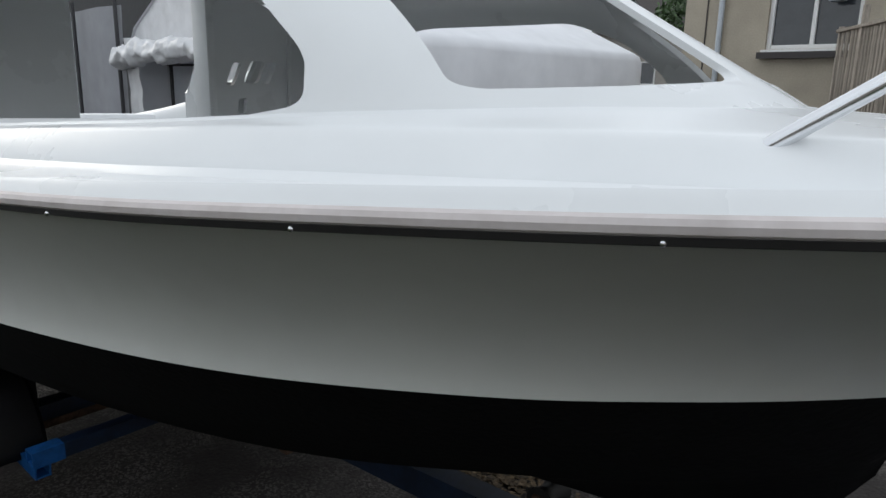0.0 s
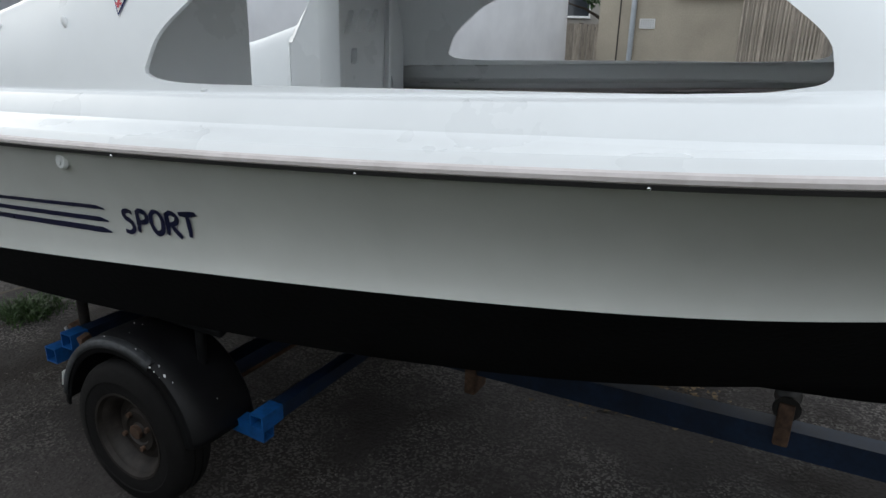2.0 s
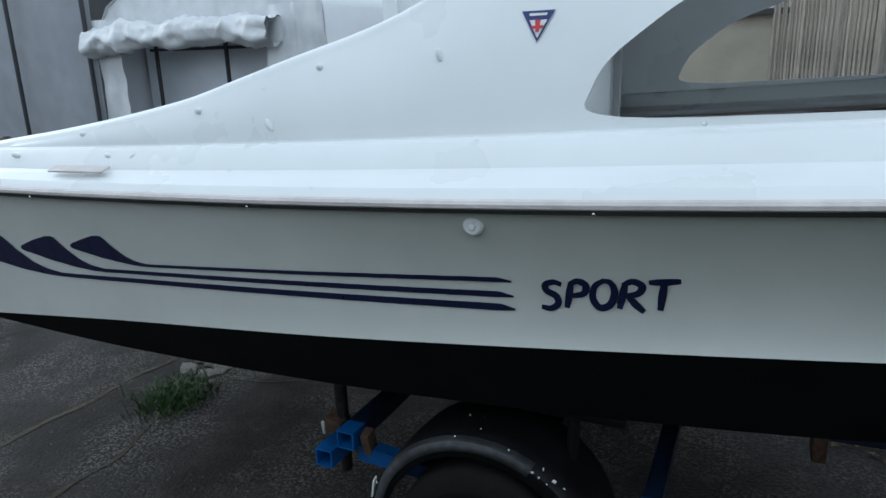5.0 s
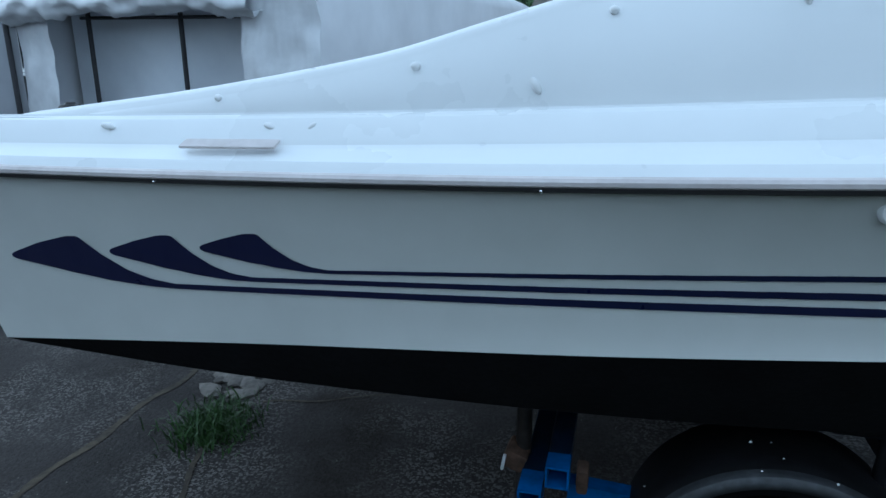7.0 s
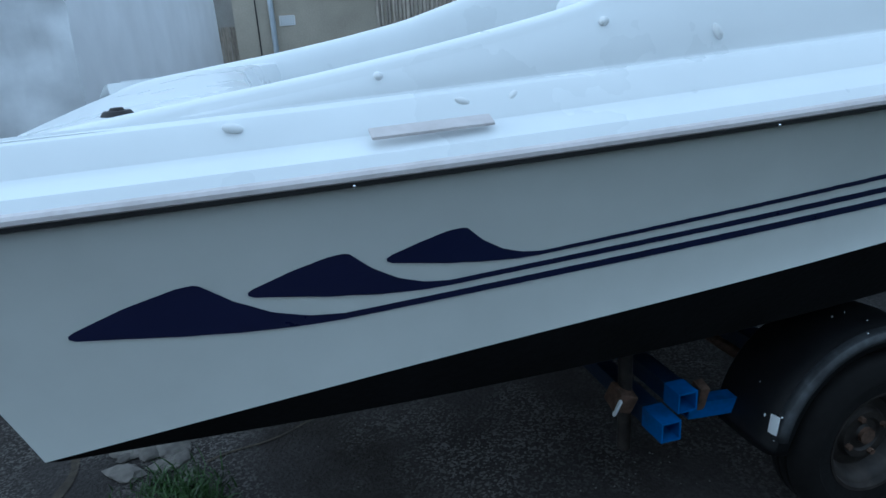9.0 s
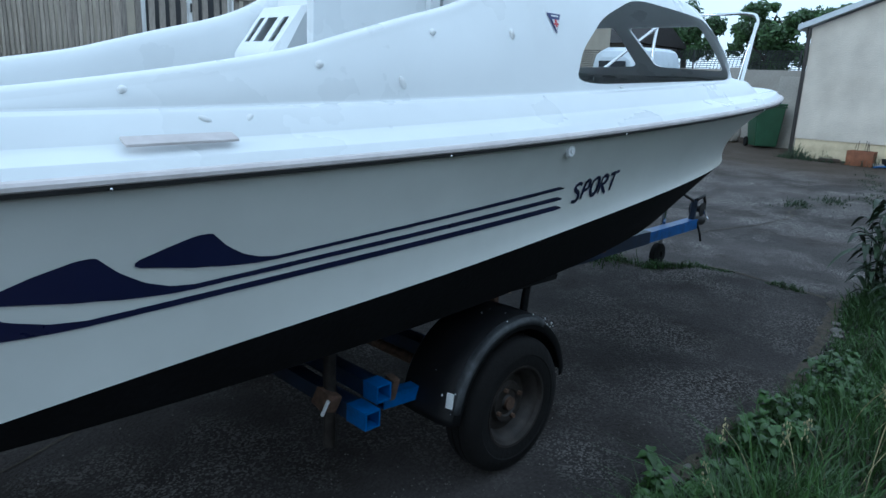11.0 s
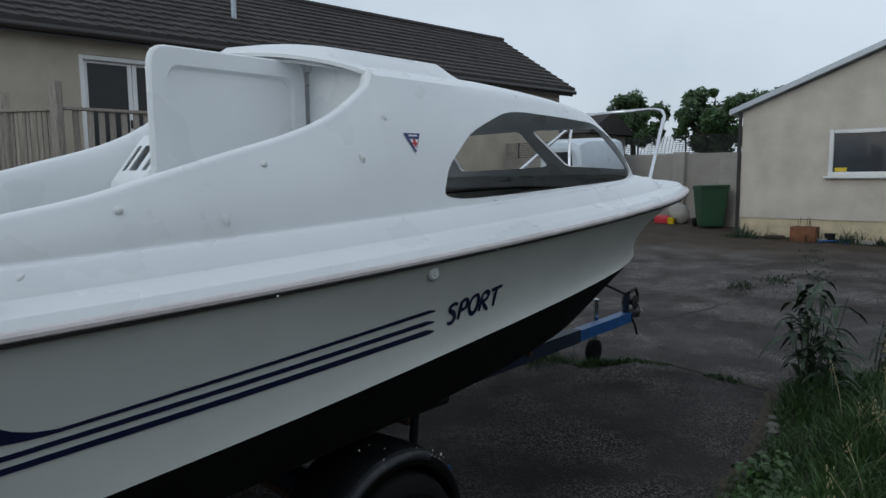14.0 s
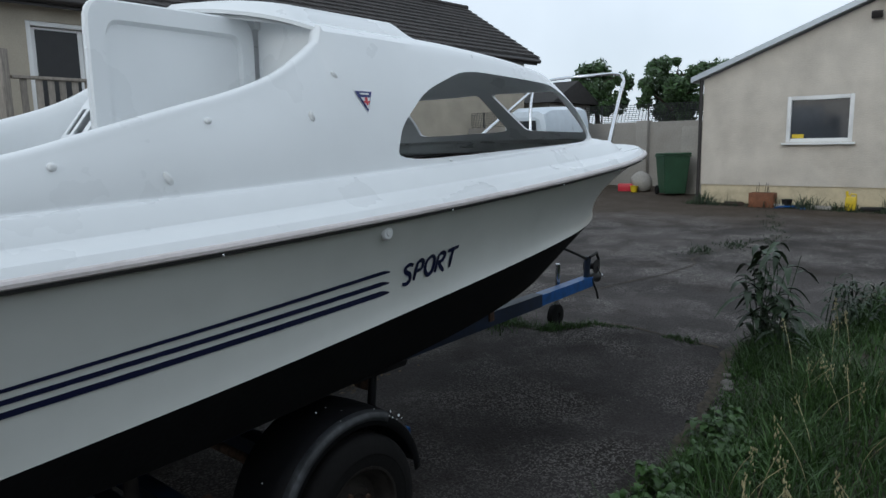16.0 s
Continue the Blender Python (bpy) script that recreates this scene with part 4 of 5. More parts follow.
# ---- house with raised floor, in its own axes: x along the wall, y into the house ----
HOUSE = pose(0, 12.9, 0, 0, 0, -13.5)
house = empty("bungalow", HOUSE, "cream rendered bungalow with a dark tiled roof", "house")
def wall_with(name, x0, x1, z0, z1, holes, th, material, parent, label="", y0=0.0):
    """A wall in the xz plane with rectangular openings right through it."""
    xs = sorted({x0, x1, *[h[0] for h in holes], *[h[1] for h in holes]})
    zs = sorted({z0, z1, *[h[2] for h in holes], *[h[3] for h in holes]})
    bm = bmesh.new()
    for a, b in zip(xs, xs[1:]):
        for c, d in zip(zs, zs[1:]):
            if any(h[0] <= a and b <= h[1] and h[2] <= c and d <= h[3] for h in holes):
                continue
            add_box(bm, ((a + b) / 2, y0 + th / 2, (c + d) / 2), (b - a, th, d - c))
    bmesh.ops.remove_doubles(bm, verts=bm.verts, dist=1e-4)
    inner = {}
    for f_ in list(bm.faces):
        key = tuple(round(v, 3) for v in f_.calc_center_median())
        if key in inner:
            bmesh.ops.delete(bm, geom=[f_, inner[key]], context="FACES_ONLY")
        else:
            inner[key] = f_
    return part(name, bm, material, parent, label, smooth=False)
def window(parent, x0, x1, z0, z1, y, bars=0, name="window", glass=GLASS, depth=0.07):
    w = boxpart(name, ((x0 + x1) / 2, y + 0.03, (z0 + z1) / 2), (x1 - x0, 0.012, z1 - z0), glass, parent, label="window with white plastic frame")
    t = 0.07
    for c, s in (((x0 + t / 2, y, (z0 + z1) / 2), (t, depth, z1 - z0)), ((x1 - t / 2, y, (z0 + z1) / 2), (t, depth, z1 - z0)), (((x0 + x1) / 2, y, z0 + t / 2), (x1 - x0 - 2 * t, depth, t)), (((x0 + x1) / 2, y, z1 - t / 2), (x1 - x0 - 2 * t, depth, t))):
        boxpart("frame", c, s, UPVC, w, bevel=0.008)
    boxpart("sill", ((x0 + x1) / 2, y - 0.06, z0 - 0.025), (x1 - x0 + 0.1, 0.16, 0.04), UPVC, w, bevel=0.006)
    for k in range(bars):
        x = x0 + (x1 - x0) * (k + 1) / (bars + 1)
        boxpart("mullion", (x, y, (z0 + z1) / 2), (0.06, depth, z1 - z0 - 2 * t), UPVC, w)
    return w
wall_with("wall", -2.45, 16.8, -0.5, 4.36, [(-1.02, 0.36, 2.5, 3.55), (2.62, 4.50, 1.75, 3.97)], 0.25, HOUSEW, house, "rendered front wall")
obj("side_wall", [(16.8, 0.25, -0.5), (16.8, 5.5, -0.5), (16.8, 5.5, 4.36), (16.8, 0.25, 4.36), (16.55, 0.25, -0.5), (16.55, 5.5, -0.5), (16.55, 5.5, 4.36), (16.55, 0.25, 4.36)], [(0, 1, 2, 3), (4, 5, 6, 7), (0, 1, 5, 4), (3, 2, 6, 7), (1, 2, 6, 5), (0, 3, 7, 4)], HOUSEW, house)
obj("side_wall", [(-2.45, 0.25, -0.5), (-2.45, 5.5, -0.5), (-2.45, 5.5, 4.36), (-2.45, 0.25, 4.36), (-2.2, 0.25, -0.5), (-2.2, 5.5, -0.5), (-2.2, 5.5, 4.36), (-2.2, 0.25, 4.36)], [(0, 1, 2, 3), (4, 5, 6, 7), (0, 1, 5, 4), (3, 2, 6, 7), (1, 2, 6, 5), (0, 3, 7, 4)], HOUSEW, house)
window(house, -1.02, 0.36, 2.5, 3.55, 0.10, 1)
boxpart("dark_sill", (-0.33, -0.09, 2.40), (1.5, 0.18, 0.10), GUTTER, house)
dr = empty("house_door", HOUSE, "white double door with dark glass, one leaf ajar", "door")
for x in (2.66, 4.46):
    boxpart("door_frame", (x, 0.10, 2.86), (0.08, 0.14, 2.22), UPVC, dr, bevel=0.008)
boxpart("door_frame", (3.56, 0.10, 3.93), (1.72, 0.14, 0.08), UPVC, dr, bevel=0.008)
for x0, x1 in ((2.705, 3.575), (3.585, 4.415)):
    leaf = boxpart("door_leaf", ((x0 + x1) / 2, 0.15, 2.82), (x1 - x0, 0.03, 2.12), UPVC, dr)
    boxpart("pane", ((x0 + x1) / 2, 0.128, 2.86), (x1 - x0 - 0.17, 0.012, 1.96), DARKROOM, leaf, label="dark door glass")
    boxpart("handle", (x1 - 0.05 if x0 < 3 else x0 + 0.05, 0.11, 2.75), (0.03, 0.05, 0.16), GUTTER, leaf, bevel=0.006)

# roof of stepped tile courses
rf = obj("roof", [(-2.9, -0.38, 4.38), (17.1, -0.38, 4.38), (17.1, 2.7, 6.34), (-2.9, 2.7, 6.34), (-2.9, 5.8, 4.38), (17.1, 5.8, 4.38), (-2.9, -0.38, 4.30), (17.1, -0.38, 4.30)], [(0, 1, 2, 3), (3, 2, 5, 4), (0, 1, 7, 6), (0, 3, 4), (1, 5, 2)], GUTTER, house, "dark tiled roof")
nc, nt = 13, 66
rest_v, rest_f = [], []
for k in range(nc):
    y0, y1 = -0.40 + k * 3.1 / nc, -0.40 + (k + 1) * 3.1 / nc + 0.03
    z0, z1 = 4.39 + k * 1.96 / nc, 4.39 + (k + 1) * 1.96 / nc
    for i in range(nt):
        w = 20.0 / nt
        h = 0.04 + 0.010 * random.random()
        vs_, fs_ = [], []
        for x, zz in ((0, 0.0), (0.05, 0.018), (w - 0.055, 0.004), (w - 0.004, 0.0)):
            vs_ += [(x, 0, h + zz), (x, y1 - y0, z1 - z0 + 0.012 + zz), (x, 0.005, -0.01)]
        for q in range(3):
            a = 3 * q
            fs_ += [(a, a + 3, a + 4, a + 1), (a, a + 2, a + 5, a + 3)]
        x = -2.9 + w * i
        if k < 5 and 2 <= i < 62:
            t_ = obj("tile", vs_, fs_, TILE, rf)
            t_.location = (x, y0, z0)
        else:
            base = len(rest_v)
            rest_v += [(p[0] + x, p[1] + y0, p[2] + z0) for p in vs_]
            rest_f += [tuple(base + q for q in f_) for f_ in fs_]
tagged(obj("tile_field", rest_v, rest_f, TILE, rf), "upper courses of dark roof tiles", kind="stuff")
tubepart("ridge", [(-2.9, 2.7, 6.38), (17.1, 2.7, 6.38)], 0.08, TILE, rf)
obj("verge_board", [(17.06, -0.4, 4.22), (17.06, 2.7, 6.18), (17.06, 2.7, 6.36), (17.06, -0.4, 4.40), (17.12, -0.4, 4.22), (17.12, 2.7, 6.18), (17.12, 2.7, 6.36), (17.12, -0.4, 4.40)], [(0, 1, 2, 3), (4, 5, 6, 7), (0, 1, 5, 4), (2, 3, 7, 6), (0, 3, 7, 4), (1, 2, 6, 5)], UPVC, rf)
boxpart("fascia", (7.1, -0.30, 4.27), (19.96, 0.04, 0.2), GUTTER, house)
tubepart("gutter", [(-2.9, -0.40, 4.28), (17.1, -0.40, 4.28)], 0.065, GUTTER, house, "dark plastic gutter")
boxpart("soffit", (7.0, -0.15, 4.34), (19.7, 0.3, 0.03), UPVC, house)
tubepart("vent_pipe", [(6.15, 0.95, 5.1), (6.15, 0.95, 5.68)], 0.06, FASCIA, rf)
tubepart("drainpipe", [(-1.78, -0.07, -0.2), (-1.78, -0.07, 4.2)], 0.05, FASCIA, house, "grey drainpipe")
tubepart("cable", [(-2.05, -0.012, -0.2), (-2.05, -0.012, 4.2)], 0.012, GUTTER, house)
av = boxpart("air_vent", (-1.52, -0.012, 1.87), (0.28, 0.024, 0.17), UPVC, house, label="white perforated air vent")
for i in range(6):
    for j in range(4):
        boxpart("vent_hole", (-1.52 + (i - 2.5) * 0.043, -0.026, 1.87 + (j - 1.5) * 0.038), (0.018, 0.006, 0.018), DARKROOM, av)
# slatted balustrade of the raised deck: one side runs out from the house, the front runs along it
NEWEL = Vector((1.60, -2.40, 0))
def slatted_side(name, label, a, b, top, slat_w, pitch, posts):
    """Slats, posts and a handrail between two plan points."""
    e = empty(name, HOUSE, label, "balustrade")
    a, b = Vector(a), Vector(b)
    d = b - a
    ang = math.degrees(math.atan2(d.y, d.x))
    n = int(d.length / pitch)
    bm = bmesh.new()
    add_box(bm, (0, 0, (top + 0.2) / 2), (slat_w, 0.022, top - 0.2), bevel=0.003)
    slat_me = bpy.data.meshes.new("slat")
    bm.to_mesh(slat_me)
    bm.free()
    slat_me.materials.append(WOOD)
    for i in range(1, n):
        p = a + d * (i / n)
        sl = new("slat", slat_me)
        sl.parent = e
        sl.matrix_basis = pose(p.x, p.y, random.uniform(-0.012, 0.004), 0, random.uniform(-0.5, 0.5), ang)
    mid = (a + b) / 2
    boxpart("handrail", (mid.x, mid.y, top + 0.02), (d.length, 0.11, 0.045), WOOD, e, (0, 0, ang), 0.006)
    for z in (1.68, 0.5):
        q = Vector((-d.y, d.x, 0)).normalized() * 0.035
        boxpart("rail", (mid.x + q.x, mid.y + q.y, z), (d.length, 0.04, 0.10), WOOD, e, (0, 0, ang), 0.005)
    for t, w, h in posts:
        p = a + d * t
        boxpart("post", (p.x, p.y, h / 2), (w, w, h), WOOD, e, (0, 0, ang), 0.008)
    return e
slatted_side("deck_balustrade", "grey timber balustrade with close upright slats", (0.10, -0.10, 0), NEWEL, 2.72, 0.055, 0.10, ((0.03, 0.07, 2.8), (0.34, 0.08, 3.02), (0.67, 0.08, 3.02), (1.0, 0.13, 3.14)))
slatted_side("deck_balustrade", "grey timber balustrade with spaced broad slats", NEWEL + Vector((0.10, 0, 0)), NEWEL + Vector((4.4, 0.15, 0)), 2.74, 0.09, 0.17, ((0.5, 0.10, 2.9), (1.0, 0.10, 2.9)))
deck_bm = bmesh.new()
add_box(deck_bm, (NEWEL.x + 2.2, (NEWEL.y + 0.1) / 2 - 0.1, 1.60), (4.2, -NEWEL.y - 0.5, 0.05))
part("deck_floor", deck_bm, WOOD, house, "weathered timber deck boards")
meter = boxpart("wall_box", (0.02, -0.12, 3.35), (0.22, 0.2, 0.34), FASCIA, house, bevel=0.02, label="grey cable box on the wall")

# ---- shrink-wrapped shelter ----
SHEL = pose(-4.7, 5.3, 0, 0, 0, -14.8)
shelter = empty("wrapped_shelter", SHEL, "white shrink-wrapped shelter with a rolled-up door sheet", "shelter")
prof = [(0.0, -0.2), (0.02, 1.2), (0.0, 2.25), (-0.05, 2.36), (-0.16, 2.43), (-1.45, 3.0), (-1.6, 3.01), (-1.75, 2.98), (-2.95, 2.42), (-3.05, 2.3), (-3.06, 1.2), (-3.05, -0.2)]
cols = []
for j, y in enumerate(np.r_[0.0, np.linspace(0.1, 7.2, 30), 7.4, 7.5]):
    e = 0.0 if y < 7.3 else (0.015 if y < 7.45 else 0.05)
    row = []
    for x, z in prof:
        w = 0.025 * noise.noise((x * 1.4, y * 0.9, z * 1.1))
        row.append((lerp(x, -1.5, e) + w, y, lerp(z, 1.2, e * 0.5) + w))
    cols.append(row)
loft("wrap_cover", cols, WRAP, shelter, "tight white shrink wrap over ribs", smooth=True)
obj("wrap_end", cols[-1], [tuple(range(len(prof)))], WRAP, shelter)
gab = [(x, 0.03, z) for x, z in prof[2:10]]
obj("gable_sheet", gab + [(-3.05, 0.03, 2.12), (0.0, 0.03, 2.12)], [tuple(range(10))], SHEET, shelter)
def crumple(name, x0, x1, z0, z1, amp, fx, label, nx=46, nz=36):
    vs_ = []
    for i in range(nx):
        for j in range(nz):
            x, z = lerp(x0, x1, i / (nx - 1)), lerp(z0, z1, j / (nz - 1))
            d = amp * (noise.noise((x * fx, z * fx * 0.5, 3)) + 0.6 * noise.noise((x * fx * 2.3, z * fx * 1.7, 8)) + 0.3 * abs(noise.noise((x * fx * 5, z * fx * 4, 1))))
            vs_.append((x + 0.3 * d, -0.05 + d, z))
    return obj(name, vs_, grid_faces(nx, nz), SHEET, shelter, label, smooth=True)
crumple("door_sheet", -0.66, 0.05, -0.1, 2.3, 0.05, 3.0, "creased translucent sheet edge")
crumple("door_sheet", -3.12, -2.72, -0.1, 2.3, 0.04, 3.0, "creased translucent sheet edge")
bm = bmesh.new()
nr = 130
rings = []
for i in range(nr):
    x = lerp(-3.1, -0.45, i / (nr - 1))
    r0 = 0.12 + 0.035 * noise.noise((x * 2.2, 0, 0)) + 0.03 * noise.noise((x * 7, 4, 0))
    zc = 2.14 + 0.10 * noise.noise((x * 0.9, 7, 0)) - 0.08 * abs(x + 1.6) / 1.5
    ring = []
    for k in range(26):
        a = 2 * math.pi * k / 26
        r = r0 * (1 + 0.45 * noise.noise((x * 5, math.cos(a) * 1.6, math.sin(a) * 1.6)) + 0.3 * abs(noise.noise((x * 14, math.cos(a) * 3, math.sin(a) * 3))))
        ring.append(bm.verts.new((x, -0.14 + r * math.cos(a), zc + r * math.sin(a))))
    rings.append(ring)
for q, w in zip(rings, rings[1:]):
    for k in range(26):
        bm.faces.new((q[k], q[(k + 1) % 26], w[(k + 1) % 26], w[k]))
bmesh.ops.recalc_face_normals(bm, faces=bm.faces)
part("rolled_sheet", bm, SHEET, shelter, "crumpled rolled-up plastic door", smooth=True)
for x in (-2.62, -1.55, -0.72):
    tubepart("pole", [(x, 0.30, -0.15), (x + 0.01, 0.30, 2.3)], 0.022, POLE, shelter)
tubepart("cross_pole", [(-2.7, 0.30, 1.98), (-0.65, 0.30, 1.96)], 0.016, POLE, shelter)
loft("inner_tarpaulin", [[(x, 0.45 + 0.05 * math.sin(x * 4.1) + 0.02 * noise.noise((x * 5, z, 0)), z) for z in np.linspace(-0.2, 2.3, 8)] for x in np.linspace(-3.0, -0.02, 50)], LINER, shelter, "hanging grey tarpaulin", smooth=True)

# tarpaulin wind-break beside the shelter
SCR = pose(-7.62, 6.02, 0, 0, 0, -10)
screen = empty("tarpaulin_screen", SCR, "grey tarpaulin screen on dark poles", "screen")
loft("tarpaulin", [[(x, 0.05 * math.sin(x * 2.7) + 0.02 * noise.noise((x * 4, z * 2, 0)), z) for z in np.linspace(-0.25, 2.7, 8)] for x in np.linspace(-4.2, -0.1, 60)], FABRIC, screen, smooth=True)
for x in (-3.0, -1.4, -0.15):
    tubepart("pole", [(x, -0.07, -0.25), (x, -0.07, 2.8)], 0.025, POLE, screen)

# far outbuilding with a white window
OUT = pose(-11.5, 10.6, 0, 0, 0, -12)
outb = empty("dark_outbuilding", OUT, "dark boarded outbuilding with a white window", "building")
wall_with("wall", -9, 3.2, -0.5, 4.5, [(0.35, 1.75, 1.35, 2.75)], 0.2, DARKFENCE, outb)
window(outb, 0.35, 1.75, 1.35, 2.75, 0.06, 1)
for i in range(14):
    boxpart("board", (1.9 + i * 0.1, -0.012, 2.0), (0.09, 0.02, 5.0), WOOD, outb)

# distant terrace seen between shelter and bungalow
far = empty("distant_house", pose(-4.5, 40, 0, 0, 0, -10), "distant grey house with a dark roof", "house")
boxpart("wall", (0, 0, 2.2), (14, 6, 5.4), YARDWALL, far)
obj("roof", [(-7.5, -3.5, 4.8), (7.5, -3.5, 4.8), (7.5, 0, 7), (-7.5, 0, 7), (7.5, 3.5, 4.8), (-7.5, 3.5, 4.8)], [(0, 1, 2, 3), (3, 2, 4, 5), (0, 3, 5), (1, 4, 2)], TILE, far)
for x in (-5, -2, 1, 4):
    window(far, x, x + 1.3, 2.2, 3.4, -3.03)
back = empty("timber_gate", pose(-2.75, 16.2, 0, 0, 0, -13), "dark timber gate between buildings", "gate")
for i in range(10):
    boxpart("board", (-0.8 + i * 0.17, 0, 0.85), (0.15, 0.025, 2.0), WOOD, back)
boxpart("rail", (0, 0.03, 1.6), (1.8, 0.04, 0.1), WOOD, back)

# ---- gabled building across the yard: x runs along the gable ----
BLD = pose(9.9, 2.34, 0, 0, 0, -98.5)
bld = empty("gabled_building", BLD, "cream roughcast building with a shallow gable", "building")
wall_with("gable_wall", 0.0, 5.7, 0.84, 2.86, [(1.50, 2.56, 1.63, 2.45)], 0.3, RENDERW, bld, "roughcast gable wall")
obj("gable_top", [(0, 0, 2.86), (5.7, 0, 2.86), (2.85, 0, 3.98), (0, 0.3, 2.86), (5.7, 0.3, 2.86), (2.85, 0.3, 3.98)], [(0, 1, 2), (5, 4, 3), (0, 2, 5, 3), (1, 4, 5, 2), (0, 3, 4, 1)], RENDERW, bld)
boxpart("plinth", (2.85, 0.155, 0.4), (5.68, 0.27, 0.90), PLINTH, bld, label="pale painted plinth")
boxpart("side_wall", (0.15, 3.3, 1.6), (0.3, 6.0, 2.6), RENDERW, bld)
boxpart("side_wall", (5.55, 3.3, 1.6), (0.3, 6.0, 2.6), RENDERW, bld)
for sgn, x0, x1 in ((1, -0.2, 2.85), (-1, 5.9, 2.85)):
    z0, z1 = 2.80, 4.01
    obj("roof_slope", [(x0, -0.18, z0), (x1, -0.18, z1), (x1, 6.5, z1), (x0, 6.5, z0), (x0, -0.18, z0 + 0.10), (x1, -0.18, z1 + 0.10), (x1, 6.5, z1 + 0.10), (x0, 6.5, z0 + 0.10)], [(0, 1, 2, 3), (4, 5, 6, 7), (0, 1, 5, 4), (2, 3, 7, 6), (0, 3, 7, 4), (1, 2, 6, 5)], FASCIA, bld, "grey metal verge and roof")
w_ = window(bld, 1.50, 2.56, 1.63, 2.45, 0.04, 0)
boxpart("sticker", (1.70, 0.014, 1.74), (0.19, 0.008, 0.07), YELLOW, w_, label="yellow notice stuck to the glass")
boxpart("vent_grille", (2.05, 0.0, 2.39), (0.45, 0.02, 0.03), UPVC, w_)
tubepart("corner_pipe", [(-0.04, -0.02, 0.35), (-0.04, -0.02, 2.85)], 0.035, GUTTER, bld, "black downpipe")
lamp = boxpart("flood_lamp", (2.81, -0.08, 3.71), (0.16, 0.10, 0.11), GUTTER, bld, (20, 0, 0), 0.01, "small black flood lamp")

# ---- yard wall with dark mesh fence on top ----
YW = pose(12.75, 3.2, 0, 0, 0, -98.5)
yw = empty("yard_wall", YW, "grey rendered yard wall with piers", "wall", kind="structure")
boxpart("wall", (-3.5, 0.1, 1.2), (16, 0.2, 1.95), YARDWALL, yw)
for x in (-1.05, -4.2, -7.4):
    boxpart("pier", (x, 0.0, 1.2), (0.28, 0.34, 2.02), YARDWALL, yw, bevel=0.01)
mesh_f = empty("mesh_fence", YW, "dark wire mesh fence above the yard wall", "fence")
for x in np.arange(-11, 4.2, 1.25):
    tubepart("post", [(x, 0.12, 2.17), (x, 0.12, 2.62)], 0.02, DARKFENCE, mesh_f, seg=6)
for k in range(9):
    tubepart("wire", [(-11, 0.12, 2.2 + 0.05 * k), (4.2, 0.12, 2.2 + 0.05 * k)], 0.007, DARKFENCE, mesh_f, seg=5)
bm = bmesh.new()
for x in np.arange(-11, 4.2, 0.09):
    add_tube(bm, [(x, 0.125, 2.18), (x + 0.09, 0.125, 2.62)], 0.006, 4)
part("mesh", bm, DARKFENCE, mesh_f)
# ramp-backed white panel leaning by the corner
bp = empty("leaning_board", pose(11.35, 2.75, float(ground_z(11.35)), 0, 0, -98), "pale board leaning against the building corner", "board")
boxpart("panel", (0, 0, 0.72), (0.62, 0.03, 1.5), YARDWALL, bp, (-8, 0, 0), 0.004)

# ---- wheelie bin ----
wb = empty("wheelie_bin", pose(11.0, 3.12, float(ground_z(11.0)), 0, 0, -60), "green plastic wheelie bin with lid closed", "bin")
bmx = bmesh.new()
vs_ = [bmx.verts.new(p) for p in [(-0.22, -0.24, 0.04), (0.22, -0.24, 0.04), (0.22, 0.24, 0.04), (-0.22, 0.24, 0.04), (-0.28, -0.30, 0.84), (0.28, -0.30, 0.84), (0.28, 0.32, 0.84), (-0.28, 0.32, 0.84)]]
for f_ in ((3, 2, 1, 0), (4, 5, 6, 7), (0, 1, 5, 4), (1, 2, 6, 5), (2, 3, 7, 6), (3, 0, 4, 7)):
    bmx.faces.new([vs_[i] for i in f_])
bmesh.ops.bevel(bmx, geom=list(bmx.edges), offset=0.02, segments=2, affect="EDGES")
part("body", bmx, BINGREEN, wb)
boxpart("rim", (0, 0.01, 0.845), (0.60, 0.66, 0.035), BINGREEN, wb, bevel=0.01)
boxpart("lid", (0, -0.01, 0.885), (0.58, 0.66, 0.05), BINGREEN, wb, (-2, 0, 0), 0.018)
tubepart("handle", [(-0.22, 0.36, 0.86), (0.22, 0.36, 0.86)], 0.018, BINGREEN, wb)
for x in (-0.24, 0.24):
    lathe("wheel", [(0, -0.03), (0.09, -0.03), (0.1, -0.02), (0.1, 0.02), (0.09, 0.03), (0, 0.03)], TYRE, wb, Matrix.Translation((x, 0.27, 0.1)) @ pose(0, 0, 0, 0, 90, 0), 20)

# ---- white van behind the yard ----
van = empty("white_van", pose(11.4, 6.25, float(ground_z(11.4)), 0, 0, -100), "small pale blue-white van parked by the wall", "van")
rows_ = []
for y, w, h in ((-0.9, 0.50, 1.75), (-0.85, 0.58, 1.88), (-0.6, 0.62, 1.98), (0.2, 0.62, 2.02), (1.0, 0.62, 2.02), (1.1, 0.6, 1.95)):
    rows_.append([(-w, y, 0.35), (-w, y, 1.1), (-w * 0.96, y, h - 0.3), (-w * 0.86, y, h - 0.08), (-w * 0.6, y, h), (w * 0.6, y, h), (w * 0.86, y, h - 0.08), (w * 0.96, y, h - 0.3), (w, y, 1.1), (w, y, 0.35)])
loft("body", rows_, VAN, van, smooth="auto")
obj("front", rows_[0], [tuple(range(10))], VAN, van)
boxpart("windscreen", (0, -0.915, 1.42), (0.7, 0.03, 0.5), GLASS, van, (8, 0, 0), 0.02)
